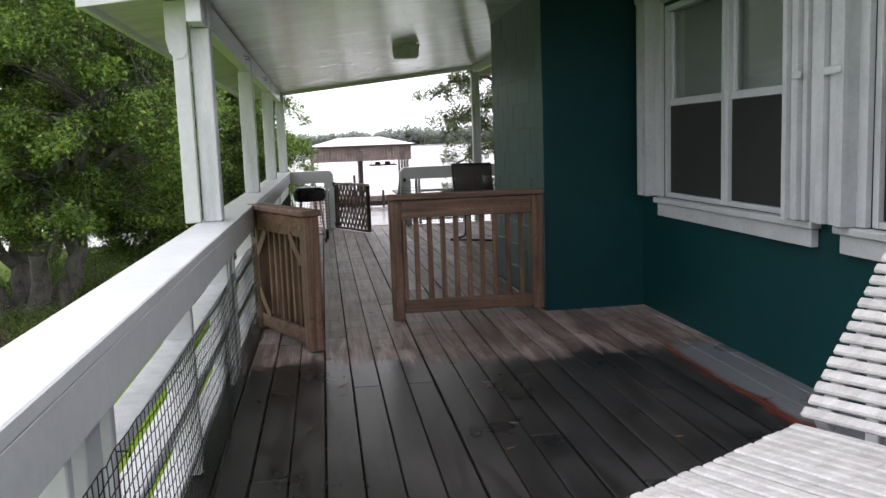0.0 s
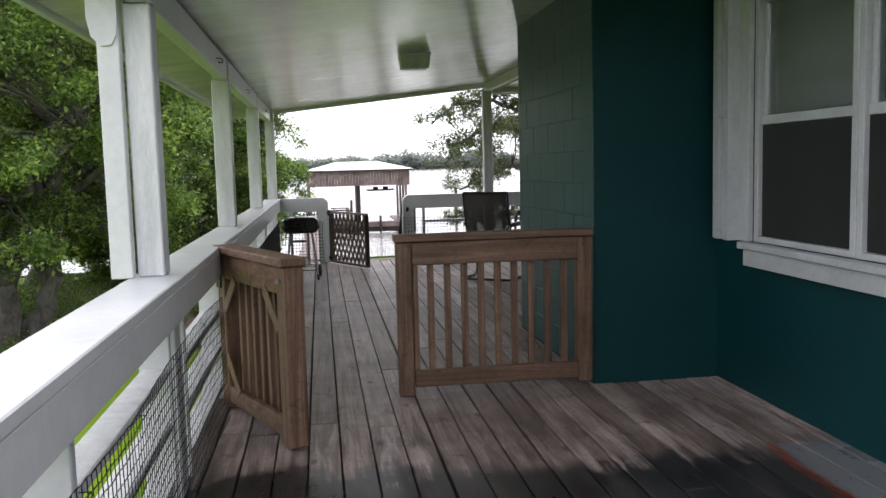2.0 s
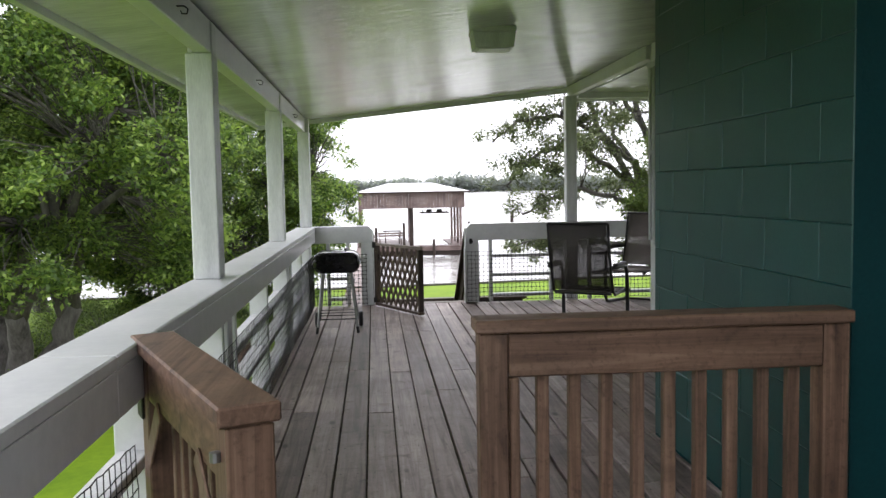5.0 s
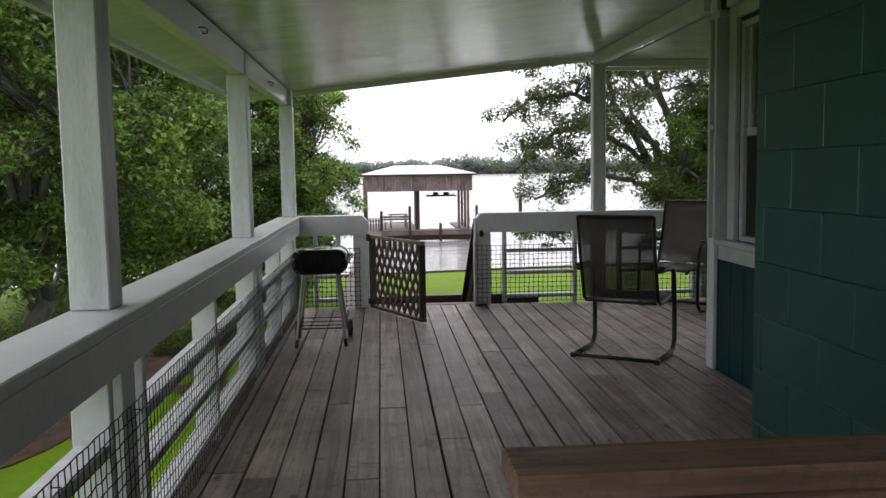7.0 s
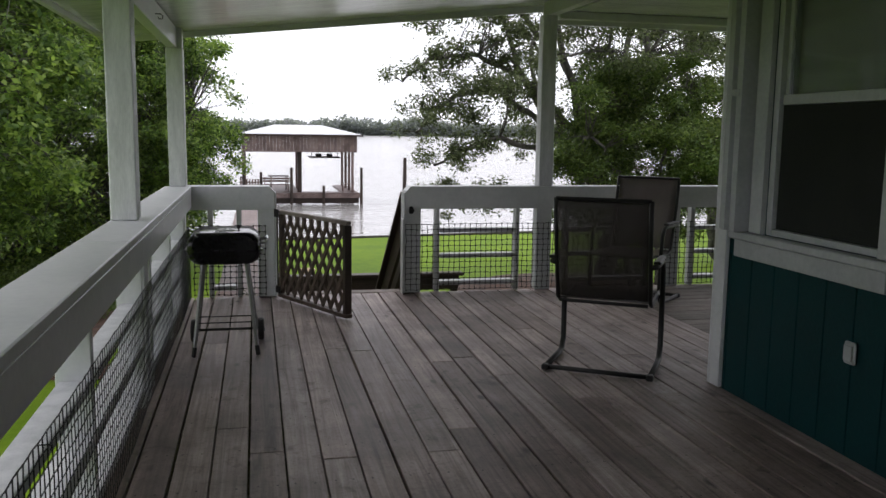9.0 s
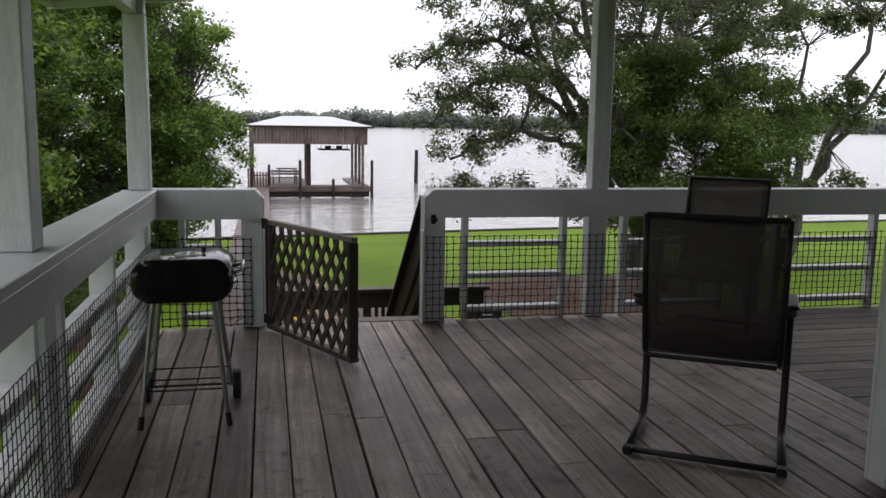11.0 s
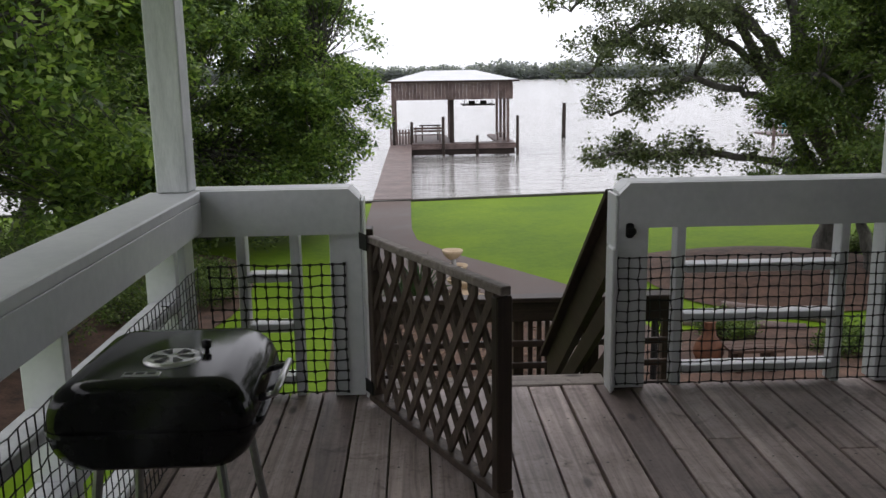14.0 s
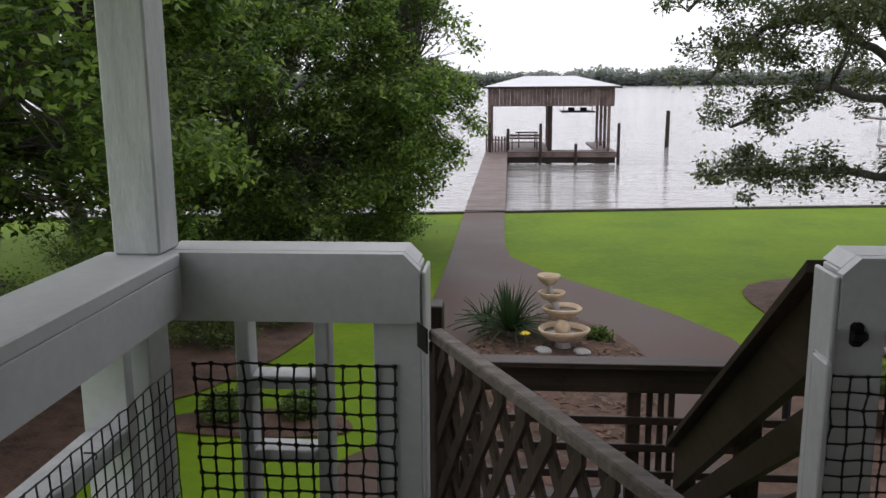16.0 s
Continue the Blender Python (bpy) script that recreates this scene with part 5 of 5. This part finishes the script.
for k in range(6):
    a = k * math.pi / 3
    bm = bmesh.new()
    tube(bm, [(0.01, 0, 0.26), (0.01 + 0.04 * math.cos(a), 0.04 * math.sin(a), 0.29), (0.01 + 0.075 * math.cos(a), 0.075 * math.sin(a), 0.28)], [0.008, 0.025, 0.006], 5)
    part("petal", bm, FLOWER, fl)

# things standing in the yard below the railing
pg = thing("pedestal_grill", (3.35, 20.3, GZ), "black box grill on a post in the yard", "grill")
part("post", tube(bmesh.new(), [(0, 0, 0), (0, 0, 0.9)], 0.045, 8), BLACK_METAL, pg)
bm = bmesh.new()
prism(bm, [(-0.27, 0.9), (0.27, 0.9), (0.27, 1.12), (0.2, 1.2), (-0.2, 1.2), (-0.27, 1.12)], -0.18, 0.18, 1)
part("fire_box", bm, BLACK_METAL, pg)
part("handle", tube(bmesh.new(), [(-0.12, -0.2, 1.05), (0.12, -0.2, 1.05)], 0.012, 6), GREY_METAL, pg)
ch = thing("chiminea", (4.15, 20.6, GZ), "rust-brown clay chiminea on an iron stand", "chiminea")
RUST = surface("rusty_clay", (0.08, 0.03, 0.014), (0.16, 0.06, 0.026), 0.8, 5, 40)
part("pot", lathe(bmesh.new(), [(0.03, 0.16), (0.14, 0.19), (0.2, 0.32), (0.17, 0.45), (0.09, 0.55), (0.07, 0.7), (0.09, 0.74), (0.06, 0.74), (0.05, 0.6)], (0, 0, 0), 20), RUST, ch, "", True)
for k in range(3):
    a = k * 2.09
    part("stand_leg", tube(bmesh.new(), [(0.18 * math.cos(a), 0.18 * math.sin(a), 0), (0.13 * math.cos(a), 0.13 * math.sin(a), 0.2)], 0.015, 6), BLACK_METAL, ch)
bench((4.65, 20.4, GZ), 0.7, "grey concrete garden bench on the lawn", CONCRETE, back=False)
for k, (x, y, t) in enumerate(((5.4, 22.6, -18), (6.2, 23.2, -35))):
    lg = thing("edging_timber", (x, y, GZ), "pale timber edging along the mulch bed", "edging", "edging timbers", t)
    part("log", tube(bmesh.new(), [(-0.9, 0, 0.07), (0, 0.01, 0.075), (0.9, 0, 0.07)], [0.075, 0.08, 0.07], 10), PIERWOOD, lg, "", True)


# ---- trees ----
def tree(at, height, stems, centre, radii, clumps, per_clump, leaf, size, seed, label, spread=0.5, low_cut=None, extra_limbs=(), hollow=0.35, lumps=0.25, category="tree", name="oak_tree", trunk_r=0.22, even=False):
    """Tapered leaning stems, forking limbs to the clumps, and a crown of small leaves."""
    rr = random.Random(seed)
    t = thing(name, at, label, category, "trees round the lawn")
    base = Vector(at)
    ctr = Vector(centre) - base
    bm = bmesh.new()
    nodes = []

    def limb(p0, p1, r0, r1, bend, n=8, keep=True):
        p0, p1 = Vector(p0), Vector(p1)
        ax = Vector((rr.uniform(-1, 1), rr.uniform(-1, 1), rr.uniform(-0.3, 0.7)))
        wig = [Vector((rr.uniform(-1, 1), rr.uniform(-1, 1), rr.uniform(-1, 1))) * 0.035 * (p1 - p0).length for _ in range(n + 1)]
        pts = [p0.lerp(p1, i / n) + ax * bend * math.sin(math.pi * i / n) + (wig[i] if 0 < i < n else Vector()) for i in range(n + 1)]
        tube(bm, pts, [r0 + (r1 - r0) * i / n for i in range(n + 1)], 7 if r0 > 0.05 else 5)
        if keep:
            nodes.extend((p, r0 + (r1 - r0) * i / n) for i, p in enumerate(pts) if i >= n // 3)
        return pts

    for k in range(stems):
        a = 6.283 * k / max(stems, 1) + rr.uniform(-0.5, 0.5)
        foot = Vector((0.35 * math.cos(a), 0.35 * math.sin(a), -0.1)) if stems > 1 else Vector((0, 0, -0.1))
        fork = foot + Vector((ctr.x * 0.25 + math.cos(a) * spread, ctr.y * 0.25 + math.sin(a) * spread, height * 0.3))
        r0 = trunk_r * rr.uniform(0.8, 1.15)
        tube_pts = limb(foot, fork, r0 * 1.25, r0 * 0.8, 0.15, 7, False)
        for j in range(4 if stems > 1 else 7):
            b = a + rr.uniform(-1.3, 1.3) if stems > 1 else 6.283 * j / 7 + rr.uniform(-0.4, 0.4)
            q = rr.uniform(0.45, 0.85)
            end = ctr + Vector((math.cos(b) * radii[0] * q, math.sin(b) * radii[1] * q, rr.uniform(-0.35, 0.7) * radii[2]))
            limb(tube_pts[-1 - rr.randint(0, 2)], end, r0 * 0.62, 0.03, 0.5, 9)
    for pts_ in extra_limbs:
        pv = [Vector(p) - base for p in pts_]
        for i in range(len(pv) - 1):
            limb(pv[i], pv[i + 1], 0.085 * (1 - i / len(pv)) + 0.012, 0.085 * (1 - (i + 1) / len(pv)) + 0.012, 0.12, 7)
    centres, spreads = [], []
    tries = 0
    while len(centres) < clumps and tries < clumps * 20:
        tries += 1
        if even:  # clumps spread evenly over the crown
            zz, aa = 1 - 2 * ((tries * 0.618034) % 1.0), tries * 2.399963 * 7
            d = Vector((math.sqrt(1 - zz * zz) * math.cos(aa), math.sqrt(1 - zz * zz) * math.sin(aa), zz)) + Vector((rr.gauss(0, 0.1), rr.gauss(0, 0.1), rr.gauss(0, 0.1)))
            d.normalize()
        else:
            d = Vector((rr.gauss(0, 1), rr.gauss(0, 1), rr.gauss(0, 1))).normalized()
        q = rr.uniform(hollow ** 3, 1) ** (1 / 3)
        q *= 1 + lumps * noise.noise(d * 2.3 + Vector((seed, 0, 0)))
        p = ctr + Vector((d.x * radii[0], d.y * radii[1], d.z * radii[2])) * q
        big = rr.uniform(0.35, 0.75)
        for _ in range(7):
            e = Vector((rr.gauss(0, 1), rr.gauss(0, 1), abs(rr.gauss(0, 1)) * 0.8 - 0.25)).normalized() * big * rr.uniform(0.5, 1)
            if p.z + e.z + at[2] < (low_cut if low_cut is not None else GZ + 0.5):
                continue
            centres.append(p + e)
            spreads.append(rr.uniform(0.18, 0.36))
    for pts_ in extra_limbs:
        pv = [Vector(p) - base for p in pts_]
        for i in range(len(pv) - 1):
            for _ in range(13 if i > 1 else 6 * i + 2):
                p = pv[i].lerp(pv[i + 1], rr.random()) + Vector((rr.gauss(0, 0.27), rr.gauss(0, 0.36), rr.gauss(0.04, 0.2)))
                centres.append(p), spreads.append(rr.uniform(0.15, 0.28))
    for c in centres:
        near, rad = min(nodes, key=lambda nr: (nr[0] - c).length_squared)
        if (near - c).length < 3.2:
            limb(near, c, min(rad * 0.6, 0.016), 0.004, 0.12, 4, False)
    part("trunk", bm, BARK, t, "grey rough-barked leaning trunk and limbs", True)
    v, n = leaf_cloud([tuple(c) for c in centres], np.array(spreads)[:, None], np.full(len(centres), per_clump), size, seed, 0.3)
    quads("crown", v, n, leaf, t, "")
    return t


tree((-7.0, 20.8, GZ), 6.0, 4, (-6.6, 20.4, 3.1), (4.5, 4.4, 3.8), 2300, 108, OAK_LEAF, 0.107, 11, "leaning many-stemmed oak with a dense green crown by the porch", 0.9, low_cut=-0.65)
tree((-10.5, 24.5, GZ), 6.5, 3, (-10.0, 24.8, 2.9), (4.4, 4.2, 4.6), 800, 130, OAK_LEAF, 0.135, 12, "dense green oak behind the leaning oaks", 0.8, low_cut=-1.3)
tree((-5.3, 31.3, GZ), 5.5, 3, (-4.85, 31.0, 1.2), (4.4, 3.6, 4.8), 3400, 84, OAK_LEAF, 0.112, 13, "rounded green oak beside the pier", 0.6, low_cut=-2.35, hollow=0.5, lumps=0.2, even=True)
tree((-10.5, 33, GZ), 6, 2, (-10.5, 32.5, 3.2), (4.2, 3.5, 4.6), 520, 110, OAK_LEAF, 0.15, 14, "tall green oak at the water's edge", 0.6, low_cut=-1.8)
tree((-12.5, 16, GZ), 7, 2, (-12.0, 16.0, 3.8), (3.8, 4.5, 4.2), 260, 150, OAK_LEAF, 0.13, 15, "broad green oak in the side yard", 0.6, low_cut=-0.8)
tree((9.0, 27.5, GZ), 6.5, 1, (8.3, 27.3, 4.2), (4.3, 4.0, 3.9), 640, 100, OAK_LEAF_DARK, 0.093, 21, "spreading live oak with long low limbs on the lawn", 0.3, low_cut=0.5, hollow=0.3, trunk_r=0.24,
     extra_limbs=(((8.8, 27.4, -0.9), (7.4, 27.0, -0.35), (6.2, 26.8, -0.15), (5.2, 26.8, -0.2), (4.5, 26.9, -0.15), (4.1, 27.0, -0.25)),
                  ((8.8, 27.4, 0.2), (7.3, 27.3, 1.5), (6.0, 27.2, 2.4), (4.8, 27.1, 2.3), (4.1, 27.0, 1.9), (3.8, 27.0, 1.4)),
                  ((8.8, 27.4, 0.0), (7.2, 26.8, 0.9), (5.8, 26.6, 1.3), (4.8, 26.6, 1.0), (4.2, 26.7, 0.6)),
                  ((8.8, 27.4, 1.2), (7.6, 27.5, 3.4), (6.2, 27.6, 4.6), (5.0, 27.5, 4.6), (4.0, 27.4, 4.0)),
                  ((8.8, 27.4, 0.8), (7.0, 27.3, 2.4), (5.4, 27.3, 3.3), (4.2, 27.3, 3.2), (3.5, 27.3, 2.6))))
tree((9.2, 24.9, GZ), 4.2, 3, (9.1, 24.9, 0.75), (2.5, 2.0, 2.3), 620, 170, BUSH_LEAF, 0.08, 22, "rounded bright green evergreen tree before the oak", 0.4, low_cut=-0.75, name="evergreen_tree", trunk_r=0.1)
tree((14.5, 30, GZ), 6.5, 2, (14.5, 30, 3.0), (4.5, 4, 4.5), 330, 120, OAK_LEAF_DARK, 0.14, 23, "dark green oak on the neighbouring shore", 0.6, low_cut=-1.5)


def shrub(at, rad, seed, label):
    rr = random.Random(seed)
    s = thing("shrub", at, label, "shrub", "shrubs in the mulch beds")
    bm = bmesh.new()
    cs, sp = [], []
    for _ in range(26):
        a, q = rr.uniform(0, 6.283), rr.random() ** 0.5
        p = Vector((rad * q * math.cos(a), rad * q * math.sin(a), rad * (0.35 + 0.8 * rr.random() * (1 - 0.5 * q))))
        tube(bm, [(0, 0, -0.05), tuple(p * 0.6), tuple(p)], [0.02, 0.012, 0.004], 5)
        cs.append(tuple(p)), sp.append(rr.uniform(0.16, 0.28) * rad / 0.6)
    part("branch", bm, BARK, s)
    v, n = leaf_cloud(cs, np.array(sp)[:, None], np.full(len(cs), 130), 0.06, seed, 0.0)
    quads("crown", v, n, BUSH_LEAF, s)


for k, (x, y, rd) in enumerate(((-4.0, 23.4, 0.55), (-4.7, 24.6, 0.7), (-3.7, 26.0, 0.5), (-4.9, 27.3, 0.7), (-5.0, 22.2, 0.8), (9.7, 27.6, 0.5), (1.75, 23.95, 0.15), (-6.0, 18.2, 0.7), (-8.5, 22.0, 0.8), (-5.4, 17.0, 0.6), (6.3, 21.0, 0.45), (4.9, 22.0, 0.35), (-9.5, 18.5, 0.9), (-7.6, 23.5, 0.9), (-6.2, 24.4, 0.8), (-7.0, 26.6, 0.9), (-8.6, 28.5, 1.0), (-6.3, 21.9, 0.8), (-3.3, 24.6, 0.5), (-2.0, 20.8, 0.22), (-2.9, 20.7, 0.25))):
    shrub((x, y, GZ + 0.05), rd, 40 + k, "low leafy green shrub in the mulch")

# ---- pieces: deck boards, blocks, wall boards ----
rr = random.Random(5)
PITCH = 0.1541


def board_mesh(lx, ly, lz=0.036, c=0.003):
    v = [(0, 0, 0), (lx, 0, 0), (lx, ly, 0), (0, ly, 0), (0, 0, lz - c), (lx, 0, lz - c), (lx, ly, lz - c), (0, ly, lz - c), (c, c, lz), (lx - c, c, lz), (lx - c, ly - c, lz), (c, ly - c, lz)]
    f = [(3, 2, 1, 0), (0, 1, 5, 4), (1, 2, 6, 5), (2, 3, 7, 6), (3, 0, 4, 7), (4, 5, 9, 8), (5, 6, 10, 9), (6, 7, 11, 10), (7, 4, 8, 11), (8, 9, 10, 11)]
    me = bpy.data.meshes.new("board")
    me.from_pydata(v, [], f)
    return me


def lay(x, y, lx, ly, mat):
    me = board_mesh(lx, ly)
    me.materials.append(mat)
    o = new("board", me)
    o.location = (x, y, -0.0385 + rr.uniform(-0.0018, 0.0012))
    o.parent = floor


x = -0.6665
while x < 3.13:
    wdt = PITCH - rr.uniform(0.006, 0.013)
    spans = []
    if x < 2.42:
        spans.append((-3.0, 13.82))
    else:
        spans.append((10.84, 13.82))
    if 1.6 < x < 2.55 and x < 2.42:
        spans = [(-3.0, 6.375), (8.285 if x > 1.55 else -3, 13.82)] if x + wdt > 1.68 else spans
    for s0, s1 in spans:
        y = s0
        nxt = s0 + rr.choice((1.6, 2.4, 3.2, 4.0))
        while y < s1 - 0.02:
            e = min(nxt, s1)
            if s1 - e < 0.5:
                e = s1
            lay(x, y + 0.0015, min(wdt, 3.14 - x), e - y - 0.006, DECK)
            y = e
            nxt = y + rr.choice((2.4, 3.2, 3.66, 4.27, 4.88))
    x += PITCH
lay(1.645, 6.385, 0.0275, 1.89, DECK)
y = 10.845
while y < 13.79:
    lay(3.145, y, 4.3, min(PITCH - 0.008, 13.82 - y), DECK_X)
    y += PITCH

# screw heads in pairs along the joists near the walk
bm = bmesh.new()
k = 0
while k < 42:
    yj = -3 + 0.4 * k + 0.02
    if yj > 1.5:
        xx = -0.6665
        while xx < 2.4:
            for dx in (0.03, 0.108):
                if rr.random() < 0.8 and not (xx + dx > 1.64 and 6.3 < yj < 8.3):
                    cx0, cy0 = xx + dx + rr.uniform(-0.006, 0.006), yj + rr.uniform(-0.008, 0.008)
                    bm.faces.new([bm.verts.new((cx0 + 0.0052 * math.cos(a), cy0 + 0.0052 * math.sin(a), 0.0005)) for a in [i * 1.0472 for i in range(6)]])
            xx += PITCH
    k += 1
sc = put(bm, "screw_heads", BLACK_METAL, floor)
tagged(sc, "dark screw heads in the deck boards", kind="stuff")

# painted concrete blocks on the bay's long face
bh, bl = 0.2032, 0.4064


def block_mesh(l, h, c=0.004, d=0.0035):
    v = [(0, 0, 0), (0, l, 0), (0, l, h), (0, 0, h), (-d, c, c), (-d, l - c, c), (-d, l - c, h - c), (-d, c, h - c)]
    f = [(0, 1, 5, 4), (1, 2, 6, 5), (2, 3, 7, 6), (3, 0, 4, 7), (4, 5, 6, 7)]
    me = bpy.data.meshes.new("block")
    me.from_pydata(v, [], [q[::-1] for q in f])
    me.materials.append(TEAL_SHEEN)
    return me


for c in range(13):
    y = 6.38 - (bl / 2 if c % 2 else 0)
    while y < 8.28:
        a, b = max(y, 6.38), min(y + bl, 8.28)
        if b - a > 0.03:
            o = new("block", block_mesh(b - a - 0.0005, min(bh, 2.6 - c * bh) - 0.0005))
            o.location = (1.6805 + rr.uniform(-0.0012, 0.0008), a + 0.0005, c * bh + 0.0025)
            o.parent = bump_wall
        y += bl

# upright boards on the recessed wall
recess = bpy.data.objects["wall_recess"]
y = 8.29
while y < 10.7:
    e = min(y + 0.2, 10.712)
    for z0, z1 in (((0.006, 0.76), (2.44, 2.55)) if e > 9.3 else ((0.006, 2.55),)):
        me = bpy.data.meshes.new("board")
        w2, h2, d2 = e - y - 0.004, z1 - z0, 0.007
        me.from_pydata([(0, 0, 0), (0, w2, 0), (0, w2, h2), (0, 0, h2), (-d2, 0.003, 0), (-d2, w2 - 0.003, 0), (-d2, w2 - 0.003, h2), (-d2, 0.003, h2)], [], [(4, 5, 1, 0), (5, 6, 2, 1), (6, 7, 3, 2), (7, 4, 0, 3), (7, 6, 5, 4)])
        me.materials.append(TEAL)
        o = new("board", me)
        o.location = (2.5295, y, z0)
        o.parent = recess
    y += 0.2

# ---- fallen leaves on the deck ----
DRY = surface("dry_leaf", (0.06, 0.032, 0.016), (0.11, 0.062, 0.03), 0.7, 9, 60, vary=0.3)
for k in range(14):
    lf = thing("fallen_leaf", (rr.uniform(-0.4, 2.2), rr.uniform(2.2, 5.0), 0.002), "small brown fallen oak leaf on the wet deck", "leaf", "fallen leaves on the deck", rr.uniform(0, 360))
    bm = bmesh.new()
    ol = [(-0.03, 0.0), (-0.018, 0.008), (0.0, 0.011), (0.02, 0.007), (0.032, 0.0), (0.02, -0.007), (0.0, -0.01), (-0.018, -0.008)]
    vs = [bm.verts.new((x, y, 0.001 + 0.12 * abs(y) + 1.2 * x * x)) for x, y in ol]
    mid = [bm.verts.new((x, 0, 0.001 + x * x)) for x in (-0.015, 0.015)]
    bm.faces.new((vs[0], vs[1], vs[2], mid[0])), bm.faces.new((mid[0], vs[2], vs[3], mid[1])), bm.faces.new((mid[1], vs[3], vs[4], vs[5]))
    bm.faces.new((mid[0], mid[1], vs[5], vs[6])), bm.faces.new((vs[0], mid[0], vs[6], vs[7]))
    part("blade", bm, DRY, lf)
